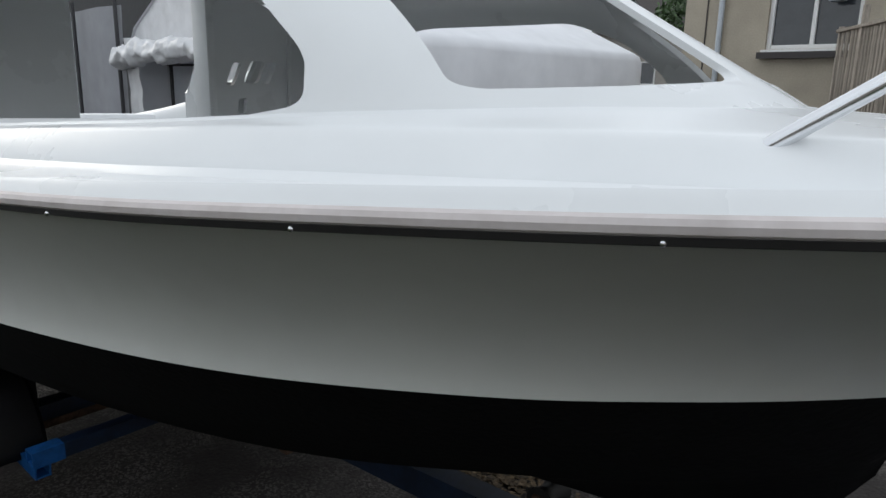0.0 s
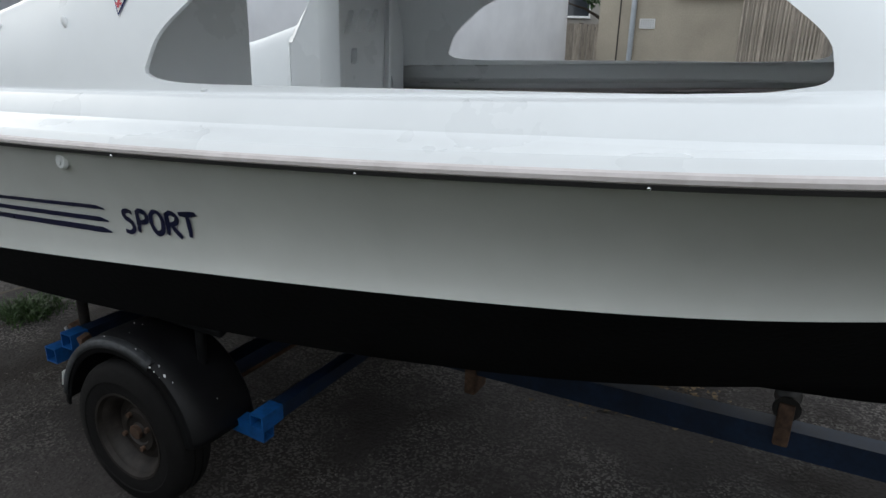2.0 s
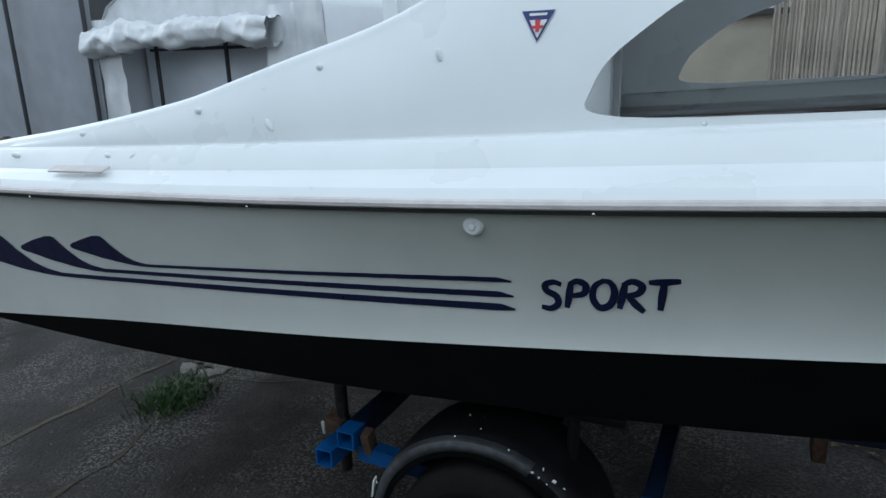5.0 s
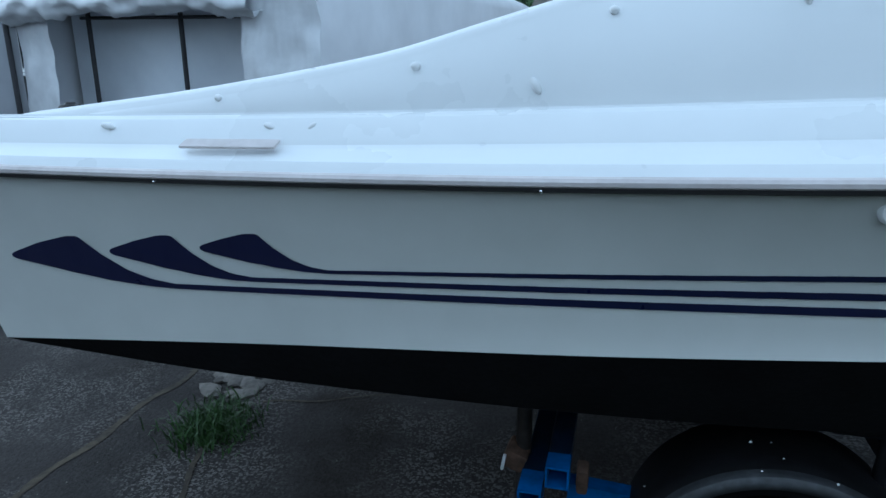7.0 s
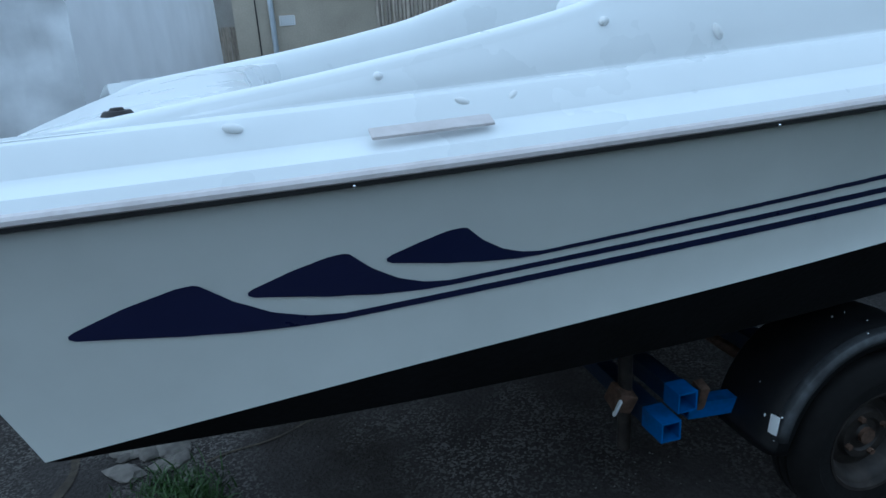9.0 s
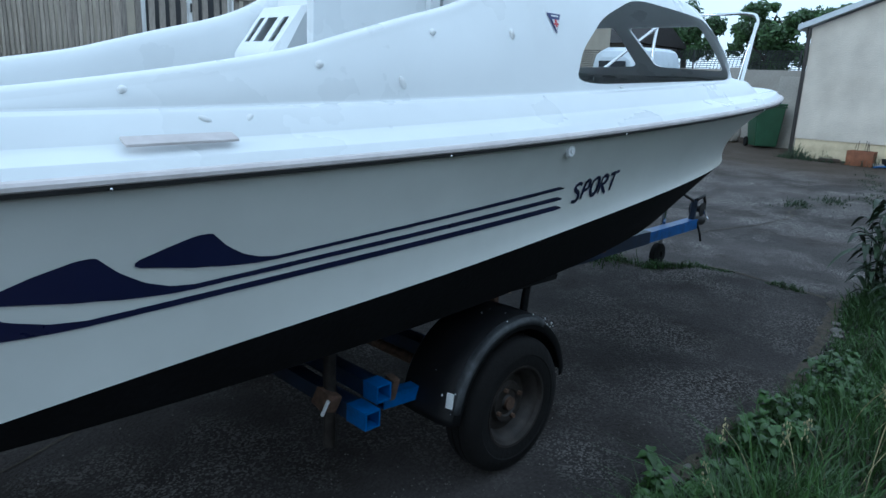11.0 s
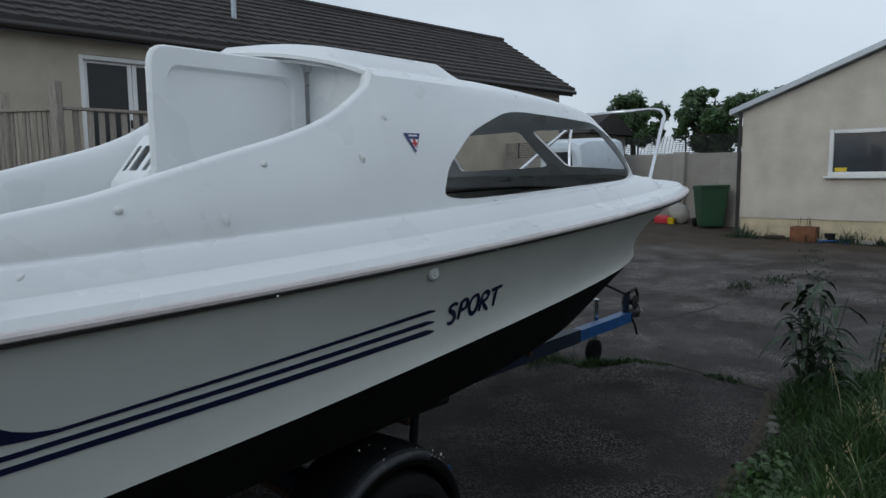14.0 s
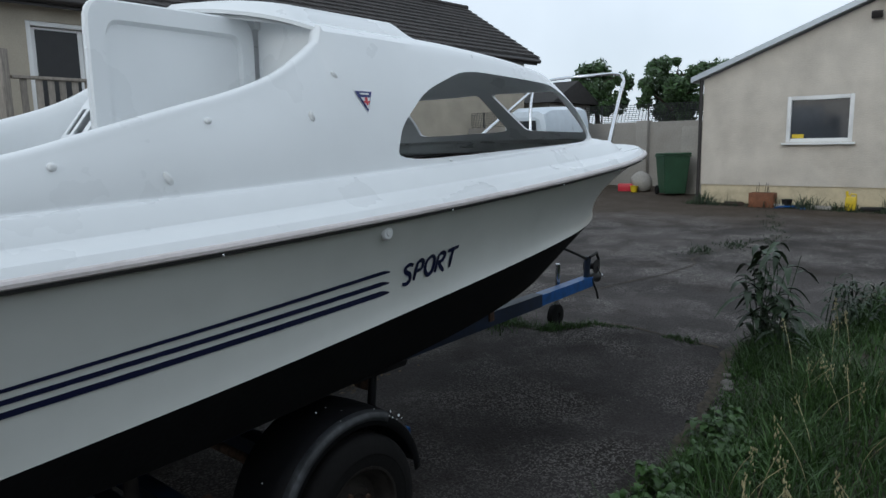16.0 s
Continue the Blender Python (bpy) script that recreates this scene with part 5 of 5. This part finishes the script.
for x, y in ((-0.55, -0.3), (0.55, -0.3), (-0.55, 0.6), (0.55, 0.6)):
    lathe("tyre", [(0.17, -0.09), (0.29, -0.09), (0.32, -0.05), (0.32, 0.05), (0.29, 0.09), (0.17, 0.09), (0, 0.06)], TYRE, van, Matrix.Translation((x, y, 0.32)) @ pose(0, 0, 0, 0, 90, 0), 24)

# ---- clutter along the plinth ----
def on_ground(name, x, y, label, cat, rz=0):
    return empty(name, pose(x, y, float(ground_z(x)), 0, 0, rz), label, cat)
pl = on_ground("planter_box", 9.35, 1.15, "rusty brown planter box with dead stems", "planter", -98)
for c, s in (((0, -0.13, 0.13), (0.42, 0.02, 0.26)), ((0, 0.13, 0.13), (0.42, 0.02, 0.26)), ((-0.2, 0, 0.13), (0.02, 0.24, 0.26)), ((0.2, 0, 0.13), (0.02, 0.24, 0.26)), ((0, 0, 0.10), (0.38, 0.24, 0.18))):
    boxpart("side", c, s, TERRA, pl, bevel=0.004)
for k in range(6):
    x = random.uniform(-0.15, 0.15)
    tubepart("stem", [(x, 0, 0.18), (x + random.uniform(-0.05, 0.05), 0.02, random.uniform(0.32, 0.45))], 0.005, BARK, pl, seg=5)
yc = on_ground("jerry_can", 9.15, -0.24, "yellow plastic jerry can with a spout", "can", -98)
bm = bmesh.new()
add_box(bm, (0, 0, 0.12), (0.17, 0.11, 0.24), bevel=0.025)
part("body", bm, YELLOW, yc)
tubepart("spout", [(-0.05, 0, 0.23), (-0.07, 0, 0.33)], 0.022, YELLOW, yc)
tubepart("handle", [(-0.02, 0, 0.24), (0.0, 0, 0.29), (0.07, 0, 0.28), (0.07, 0, 0.23)], 0.012, YELLOW, yc)
for k, (x, y, m_, nm, lb) in enumerate(((9.5, 1.65, BARK, "scrap_bar", "dark scrap bar lying by the plinth"), (9.25, 0.6, BLUE, "blue_strap", "crumpled blue strap on the ground"), (9.2, 0.2, YARDWALL, "slate_piece", "pale broken slate piece"), (9.35, 0.75, BLACKGAP, "black_pot", "small black pot tipped over"), (9.3, 0.95, YARDWALL, "slate_piece", "pale broken slate piece"), (11.6, 4.3, RED, "red_crate", "small red crate by the wall"), (11.7, 3.95, YARDWALL, "grey_sack", "slumped grey sack beside the bin"), (11.4, 4.05, YELLOW, "yellow_tub", "small yellow tub on the ground"), (9.2, -0.55, BLACKGAP, "black_tray", "flat black tray by the wall"))):
    e = on_ground(nm, x, y, lb, nm.split("_")[-1], random.uniform(-110, -80))
    if nm == "grey_sack":
        bm = bmesh.new()
        bmesh.ops.create_icosphere(bm, subdivisions=3, radius=0.25)
        for v in bm.verts:
            v.co += v.normal * 0.05 * noise.noise(v.co * 5)
            v.co.z = max(v.co.z, -0.2)
        bmesh.ops.translate(bm, vec=(0, 0, 0.2), verts=bm.verts)
        part("bag", bm, m_, e)
    elif nm in ("black_pot", "yellow_tub"):
        lathe("pot", [(0, 0.005), (0.07, 0.005), (0.09, 0.14), (0.095, 0.15), (0.085, 0.15), (0.065, 0.02), (0, 0.02)], m_, e, None, 20)
    elif nm == "blue_strap":
        tubepart("strap", [(0.25 * math.sin(t * 1.3) - 0.1, 0.12 * math.cos(t * 2.1), 0.02 + 0.02 * math.sin(t * 3)) for t in np.linspace(0, 6, 40)], 0.016, m_, e, seg=6)
    else:
        bm = bmesh.new()
        add_box(bm, (0, 0, 0.035 if nm != "red_crate" else 0.09), (0.34, 0.12, 0.06 if nm != "red_crate" else 0.18), bevel=0.012)
        part("piece", bm, m_, e)

# unseen walls added on two sides to hold back low sky light
bm = bmesh.new()
add_box(bm, (-1.8, -3.9, 1.25), (21, 0.2, 3.1))
south = part("wall_south", bm, YARDWALL, None)
tagged(south, "tall grey wall added out of view to block low light", "wall", kind="structure")
bm = bmesh.new()
add_box(bm, (-12.4, -0.8, 1.25), (0.2, 6.3, 3.1))
west = part("wall_west", bm, YARDWALL, None)
tagged(west, "grey wall added out of view at the yard end to block light", "wall", kind="structure")

# ---- concrete joints, cracks and broken edges ----
VERGE_X = [-4.2, -3.6, -2.67, -2.37, -1.98, -1.6, -1.1, -0.4, 0.3, 0.95, 1.5, 2.4, 3.1, 4.2]
VERGE_Y = [0.3, 0.84, 0.86, 0.77, 0.66, 0.61, 0.49, 0.40, 0.42, 0.40, -0.05, -0.33, -0.55, -1.4]
def crack(name, pts, width, label, material=SOIL, jit=0.5):
    ks = np.arange(len(pts))
    n = 24 * (len(pts) - 1)
    tt = np.linspace(0, len(pts) - 1, n)
    X, Y = spl(ks, [p[0] for p in pts], tt), spl(ks, [p[1] for p in pts], tt)
    vs_ = []
    for i in range(n):
        a, b = max(i - 1, 0), min(i + 1, n - 1)
        d = Vector((X[b] - X[a], Y[b] - Y[a])).normalized()
        c = 0.06 * noise.noise((X[i] * 3, Y[i] * 3, 5))
        w = width * (0.5 + jit * (noise.noise((X[i] * 9, Y[i] * 9, 1)) + 0.5))
        for s in (-1, 1):
            x, y = X[i] - d.y * (c + s * w), Y[i] + d.x * (c + s * w)
            vs_.append((x, y, float(ground_z(x)) + 0.012 * noise.noise((x * 0.7, y * 0.7, 0)) + 0.004))
    tagged(obj(name, vs_, grid_faces(n, 2), material), label, "crack", kind="structure")
crack("joint", [(0.9, 3.4), (0.86, 2.71), (0.75, 1.9), (1.08, 1.57), (1.1, 1.24), (0.84, 0.59)], 0.022, "mossy joint between concrete slabs")
crack("joint", [(1.0, 2.5), (2.11, 2.05), (3.6, 1.35), (4.38, 1.36), (5.78, 0.74), (8.5, -0.3)], 0.014, "dark crack across the yard")
crack("joint", [(-4.7, 4.6), (-4.9, 3.31), (-5.05, 2.6), (-5.14, 2.13), (-5.4, 1.2)], 0.025, "crumbling joint between slabs")
crack("joint", [(-4.6, 2.83), (-4.47, 1.99), (-4.6, 1.4)], 0.018, "crumbling crack in the slab")
crack("joint", [(-4.4, 2.86), (-3.6, 3.0), (-2.4, 3.3)], 0.008, "thin crack in the slab")
crack("joint", [(4.0, 5.5), (5.2, 2.6), (6.3, -1.5)], 0.012, "thin joint in the yard")
crack("slab_edge", [(x, y + 0.06) for x, y in zip(VERGE_X[1:], VERGE_Y[1:])], 0.05, "broken slab edge against the verge")
stones = empty("broken_rubble", pose(-4.58, 2.98, float(ground_z(-4.58)), 0, 0, 20), "patch of broken pale concrete rubble", "rubble")
for k in range(26):
    bm = bmesh.new()
    bmesh.ops.create_icosphere(bm, subdivisions=2, radius=1.0)
    s = random.uniform(0.025, 0.06)
    for v in bm.verts:
        v.co += v.normal * 0.35 * noise.noise(v.co * 1.6 + Vector((k, 0, 0)))
    bmesh.ops.scale(bm, vec=(s * random.uniform(0.8, 1.9), s, s * 0.35), verts=bm.verts)
    bmesh.ops.rotate(bm, cent=(0, 0, 0), matrix=Euler((0, 0, random.uniform(0, 6))).to_matrix(), verts=bm.verts)
    bmesh.ops.translate(bm, vec=(random.gauss(0, 0.09), random.gauss(0.1, 0.16), 0.01), verts=bm.verts)
    part("stone", bm, SLABEDGE, stones, smooth=False)
edge = empty("verge_kerb", pose(0, 0, 0), "row of worn concrete lumps edging the verge", "kerb")
for k in range(40):
    x = -3.4 + k * 0.15 + random.uniform(-0.05, 0.05)
    y = float(np.interp(x, VERGE_X, VERGE_Y)) + random.uniform(-0.02, 0.06)
    bm = bmesh.new()
    bmesh.ops.create_icosphere(bm, subdivisions=2, radius=1.0)
    s = random.uniform(0.012, 0.05)
    for v in bm.verts:
        v.co += v.normal * 0.4 * noise.noise(v.co * 1.5 + Vector((k, 3, 0)))
    bmesh.ops.scale(bm, vec=(s * 1.5, s, s * 0.3), verts=bm.verts)
    bmesh.ops.translate(bm, vec=(x, y, float(ground_z(x)) + 0.008), verts=bm.verts)
    part("lump", bm, SLABEDGE, edge, smooth="auto")

# loose grit and chips on the slabs
gritv, gritf = [], []
for k in range(2600):
    x, y = random.uniform(-6, 5), random.uniform(0.5, 4.2)
    if random.random() < 0.5:
        x, y = random.uniform(-4.5, 0.5), random.uniform(0.55, 2.0)
    z, s, a = float(ground_z(x)) + 0.006 + 0.012 * noise.noise((x * 0.7, y * 0.7, 0)), random.uniform(0.002, 0.006), random.uniform(0, 6)
    b = len(gritv)
    gritv += [(x + s * math.cos(a + q * 2.1), y + s * math.sin(a + q * 2.1), z - 0.003) for q in range(3)] + [(x, y, z + s * 0.7)]
    gritf += [(b, b + 1, b + 3), (b + 1, b + 2, b + 3), (b + 2, b, b + 3)]
tagged(obj("grit", gritv, gritf, SLABEDGE), "loose pale grit scattered over the concrete", "grit", kind="stuff")

# ---- verge: soil, grass and weeds ----
def verge_y(x):
    return float(np.interp(x, VERGE_X, VERGE_Y))
sv, nx, ny = [], 60, 26
for i in range(nx):
    x = -4.6 + 9.0 * i / (nx - 1)
    for j in range(ny):
        y = lerp(-3.6, verge_y(x) if -4.2 < x < 4.2 else -1.0, j / (ny - 1))
        d = verge_y(x) - y
        sv.append((x, y, float(ground_z(x)) - 0.03 + 0.12 * (1 - math.exp(-max(d, 0) * 3)) * min(1, (x + 4.6) * 1.2, (4.4 - x) * 1.2) + 0.03 * noise.noise((x * 2, y * 2, 9))))
tagged(obj("verge_soil", sv, grid_faces(nx, ny), SOIL, smooth=True), "dark soil bank under the grass", "soil", kind="structure")
rng = np.random.default_rng(5)
def blades(name, n, place, hmin, hmax, wid, material, label, lean=0.5, cat="grass"):
    """Bent blades of three segments, all in one mesh."""
    V = np.zeros((n, 7, 3))
    P = place(n)
    h = rng.uniform(hmin, hmax, n) * P[:, 3]
    a = rng.uniform(0, 2 * np.pi, n)
    b = rng.uniform(0, 2 * np.pi, n)
    l = rng.uniform(0.15, 1.0, n) * lean
    dirx, diry = np.cos(a), np.sin(a)
    for k, (t, w) in enumerate(((0, 1.0), (0.4, 0.9), (0.75, 0.6))):
        off = l * h * t ** 2
        cxk, cyk, czk = P[:, 0] + dirx * off, P[:, 1] + diry * off, P[:, 2] + h * (t - 0.25 * l * t * t)
        ww = wid * w * (0.6 + 0.8 * (a % 1))
        V[:, 2 * k] = np.c_[cxk - np.sin(b) * ww, cyk + np.cos(b) * ww, czk]
        V[:, 2 * k + 1] = np.c_[cxk + np.sin(b) * ww, cyk - np.cos(b) * ww, czk]
    off = l * h * 1.15
    V[:, 6] = np.c_[P[:, 0] + dirx * off, P[:, 1] + diry * off, P[:, 2] + h * (1 - 0.32 * l)]
    me = bpy.data.meshes.new(name)
    faces = []
    for i in range(n):
        q = 7 * i
        faces += [(q, q + 1, q + 3, q + 2), (q + 2, q + 3, q + 5, q + 4), (q + 4, q + 5, q + 6)]
    me.from_pydata(V.reshape(-1, 3).tolist(), [], faces)
    return tagged(link(name, me, material), label, cat, kind="stuff")
def verge_place(n, y_lo=-3.4, x0=-3.9, x1=3.2, tall=True):
    x = rng.uniform(x0, x1, n)
    edge_y = np.interp(x, VERGE_X, VERGE_Y)
    d = rng.uniform(0, 1, n) ** 1.6 * (edge_y - y_lo)
    y = edge_y - d + rng.normal(0, 0.03, n)
    clump = np.array([0.75 + 0.9 * noise.noise((float(a) * 1.7, float(b) * 1.7, 2)) for a, b in zip(x, y)])
    s = np.clip(clump, 0.25, 1.5) * np.clip(0.45 + d * 1.6, 0.35, 1.25)
    z = ground_z(x) - 0.02 + 0.09 * (1 - np.exp(-d * 3))
    return np.c_[x, y, z, s]
blades("verge_grass", 42000, verge_place, 0.12, 0.34, 0.0032, GRASS, "long unmown green grass on the verge", 0.9)
blades("short_grass", 9000, lambda n: verge_place(n, -0.6), 0.04, 0.11, 0.004, WEED, "short grass at the slab edge", 1.0)
def line_place(pts, spread, n):
    k = rng.uniform(0, len(pts) - 1, n)
    x = np.interp(k, np.arange(len(pts)), [p[0] for p in pts]) + rng.normal(0, spread, n)
    y = np.interp(k, np.arange(len(pts)), [p[1] for p in pts]) + rng.normal(0, spread, n)
    m = np.array([0.5 + 1.2 * noise.noise((float(a) * 3.1, float(b) * 3.1, 4)) for a, b in zip(x, y)])
    return np.c_[x, y, ground_z(x) - 0.005, np.clip(m, 0.05, 1.3)]
blades("joint_grass", 2600, lambda n: line_place([(0.9, 2.9), (0.86, 2.6), (0.75, 1.9), (1.08, 1.57), (1.1, 1.24), (0.84, 0.59)], 0.025, n), 0.03, 0.10, 0.003, GRASS, "tufts growing along the slab joint", 0.9)
blades("far_tufts", 1200, lambda n: line_place([(4.4, 1.4), (5.2, 1.1), (5.6, 0.6), (8.6, 0.9)], 0.12, n), 0.03, 0.09, 0.005, WEED, "small weeds in the cracked yard", 0.9)
blades("wall_weeds", 1500, lambda n: line_place([(9.6, 2.5), (9.55, 1.9), (9.4, 1.3), (9.2, 0.4), (9.0, -0.6), (8.9, -1.4)], 0.09, n), 0.05, 0.30, 0.006, WEED, "weeds along the foot of the plinth", 0.7)
blades("slab_weed", 900, lambda n: np.c_[rng.normal(-4.55, 0.09, n), rng.normal(2.62, 0.10, n), ground_z(np.full(n, -4.5)) - 0.01, np.ones(n)], 0.03, 0.13, 0.004, GRASS, "weed tuft in broken concrete", 1.0)
blades("bow_weed", 700, lambda n: np.c_[rng.normal(0.78, 0.13, n), rng.normal(2.5, 0.16, n), ground_z(np.full(n, 0.8)) - 0.01, np.ones(n)], 0.04, 0.14, 0.004, GRASS, "weed tuft under the bow", 1.0)

def leafy(name, x, y, n, h, leaf_l, leaf_w, label, spread=0.1, stems=6, material=WEED, cat="weed", z=None):
    """Upright weed: stems with long drooping leaves."""
    e = empty(name, pose(x, y, (float(ground_z(x)) if z is None else z)), label, cat)
    for s in range(stems):
        bx, by = random.gauss(0, spread), random.gauss(0, spread)
        hh = h * random.uniform(0.7, 1.0)
        lx_, ly_ = random.uniform(-0.16, 0.16) * h, random.uniform(-0.16, 0.16) * h
        bm = bmesh.new()
        add_tube(bm, [(bx, by, 0), (bx + lx_ * 0.4, by + ly_ * 0.4, hh * 0.5), (bx + lx_, by + ly_, hh)], 0.006, 6, 0.002)
        st = part("stem", bm, material, e)
        bm = bmesh.new()
        for k in range(n):
            t = random.uniform(0.25, 1.0)
            p = Vector((bx + lx_ * t, by + ly_ * t, hh * t))
            a = random.uniform(0, 6.28)
            d = Vector((math.cos(a), math.sin(a), 0))
            sd = Vector((-d.y, d.x, 0))
            L_, prev = leaf_l * random.uniform(0.6, 1.1), None
            rise = random.uniform(0.5, 1.3)
            for q in range(6):
                u = q / 5
                c = p + d * L_ * u * (0.75 if rise > 1 else 1) + Vector((0, 0, L_ * (rise * u - 1.1 * u * u)))
                w = leaf_w * math.sin(math.pi * min(0.97, 0.08 + u * 0.92)) ** 0.8
                r = [bm.verts.new(c - sd * w), bm.verts.new(c - Vector((0, 0, w * 0.35))), bm.verts.new(c + sd * w)]
                if prev:
                    bm.faces.new((prev[0], prev[1], r[1], r[0]))
                    bm.faces.new((prev[1], prev[2], r[2], r[1]))
                prev = r
        part("leaves", bm, material, st, smooth=True)
    return e
leafy("tall_weed", 0.90, 0.31, 8, 0.80, 0.27, 0.026, "tall dark green weed with strap-like leaves", 0.06, 9, z=0.15)
leafy("tall_weed", 0.70, 0.20, 7, 0.42, 0.20, 0.020, "dark green weed with strap-like leaves", 0.08, 6, z=0.18)
for k in range(16):
    x = random.uniform(-2.6, -0.6)
    leafy("broadleaf_weed", x, verge_y(x) - random.uniform(0.05, 0.28), 14, 0.16, 0.06, 0.022, "low broad-leaved weed at the slab edge", 0.06, 5, GRASS, z=float(ground_z(x)) + 0.02)
for k in range(4):
    x = random.uniform(1.2, 2.6)
    leafy("tall_weed", x, verge_y(x) - random.uniform(0.2, 0.8), 10, 0.4, 0.12, 0.014, "dense dark green weed on the verge", 0.12, 7, z=float(ground_z(x)) + 0.05)
heads = empty("seed_grass", pose(0, 0, 0), "tall pale grass seed heads above the verge", "grass")
for k in range(60):
    x = random.uniform(-2.7, 1.2)
    y = verge_y(x) - random.uniform(0.28, 1.5)
    z, h = float(ground_z(x)) + 0.04, random.uniform(0.22, 0.46)
    a, l = random.uniform(0, 6.28), random.uniform(0.05, 0.25)
    bm = bmesh.new()
    pts = [(x + l * math.cos(a) * t * t, y + l * math.sin(a) * t * t, z + h * t) for t in np.linspace(0, 1, 6)]
    add_tube(bm, pts, 0.0016, 5)
    st = part("stalk", bm, STRAW, heads)
    bm = bmesh.new()
    top = Vector(pts[-1])
    for q in range(14):
        p = top + Vector((random.gauss(0, 0.008), random.gauss(0, 0.008), random.uniform(-0.07, 0.03)))
        bmesh.ops.create_icosphere(bm, subdivisions=1, radius=0.004, matrix=Matrix.Translation(p) @ Matrix.Diagonal((0.7, 0.7, 2.0, 1)))
    part("seed_head", bm, STRAW, st)

# ---- trees beyond the wall ----
def tree(x, y, h, r, zc, seed, n, label):
    rnd = random.Random(seed)
    g = float(ground_z(x))
    e = empty("tree", pose(x, y, g), label, "tree", "trees beyond the wall")
    bm = bmesh.new()
    add_tube(bm, [(0, 0, 0), (0.05, 0.03, h * 0.3), (0.0, 0.1, h * 0.6), (0.05, 0.0, h * 0.85)], 0.18, 10, 0.04)
    limbs = []
    for k in range(11):
        t = rnd.uniform(0.25, 0.8)
        a = rnd.uniform(0, 6.28)
        L_ = r * rnd.uniform(0.5, 0.95)
        p = Vector((0, 0.05, h * t))
        q = p + Vector((math.cos(a) * L_, math.sin(a) * L_, rnd.uniform(0.15, 0.5) * h * 0.4))
        add_tube(bm, [p, p.lerp(q, 0.5) + Vector((0, 0, 0.1)), q], 0.06, 6, 0.015)
        limbs.append(q)
    part("trunk", bm, BARK, e)
    clumps = []
    for k in range(46):
        a, u = rnd.uniform(0, 6.28), rnd.uniform(-1, 1)
        rr = r * rnd.uniform(0.35, 1.0)
        c = Vector((math.cos(a) * rr * math.sqrt(1 - u * u), math.sin(a) * rr * math.sqrt(1 - u * u), zc + u * r * 0.8 * rnd.uniform(0.6, 1.05)))
        clumps.append((c, rnd.uniform(0.18, 0.5) * r * 0.55))
    vs_, fs_ = [], []
    for k in range(n):
        c, cr = clumps[rnd.randrange(len(clumps))]
        d = Vector((rnd.gauss(0, 1), rnd.gauss(0, 1), rnd.gauss(0, 0.8)))
        p = c + d.normalized() * cr * rnd.uniform(0.4, 1.1)
        s = rnd.uniform(0.035, 0.085)
        u_ = Vector((rnd.gauss(0, 1), rnd.gauss(0, 1), rnd.gauss(0, 1))).normalized()
        w_2 = u_.orthogonal().normalized()
        b = len(vs_)
        vs_ += [p - u_ * s * 1.5, p + w_2 * s * 0.7, p + u_ * s * 1.5, p - w_2 * s * 0.7]
        fs_.append((b, b + 1, b + 2, b + 3))
    me = bpy.data.meshes.new("crown")
    me.from_pydata([tuple(v) for v in vs_], [], fs_)
    link("crown", me, LEAF, e, "dense dark green foliage with gaps")
for x, y, h, r, zc, sd, n, lb in ((22, 8.3, 3.9, 1.25, 3.0, 1, 9000, "dark green broadleaf tree with a ragged crown"), (22, 5.4, 4.1, 1.5, 2.9, 2, 12000, "dark green broadleaf tree with a wide crown"), (23, 3.4, 3.9, 1.5, 2.8, 3, 11000, "dark green broadleaf tree with a wide crown"), (24, 1.6, 4.0, 1.2, 3.0, 4, 6000, "dark green tree beside the building"), (24, 10.6, 3.0, 1.1, 2.2, 5, 6000, "low dark green tree by the far roofs"), (4.0, 30, 6.5, 2.4, 5.0, 6, 9000, "tall dark tree behind the bungalow"), (-3.4, 24, 5.5, 2.0, 4.2, 7, 8000, "dark tree behind the shelter")):
    tree(x, y, h, r, zc, sd, n, lb)
sheds = empty("far_shed", pose(20, 12.5, float(ground_z(20)), 0, 0, -98), "low dark roofed shed beyond the wall", "shed")
boxpart("wall", (0, 0, 1.2), (8, 3, 2.4), YARDWALL, sheds)
obj("roof", [(-4.3, -1.8, 2.4), (4.3, -1.8, 2.4), (4.3, 0, 3.2), (-4.3, 0, 3.2), (4.3, 1.8, 2.4), (-4.3, 1.8, 2.4)], [(0, 1, 2, 3), (3, 2, 4, 5), (0, 3, 5), (1, 4, 2)], TILE, sheds)
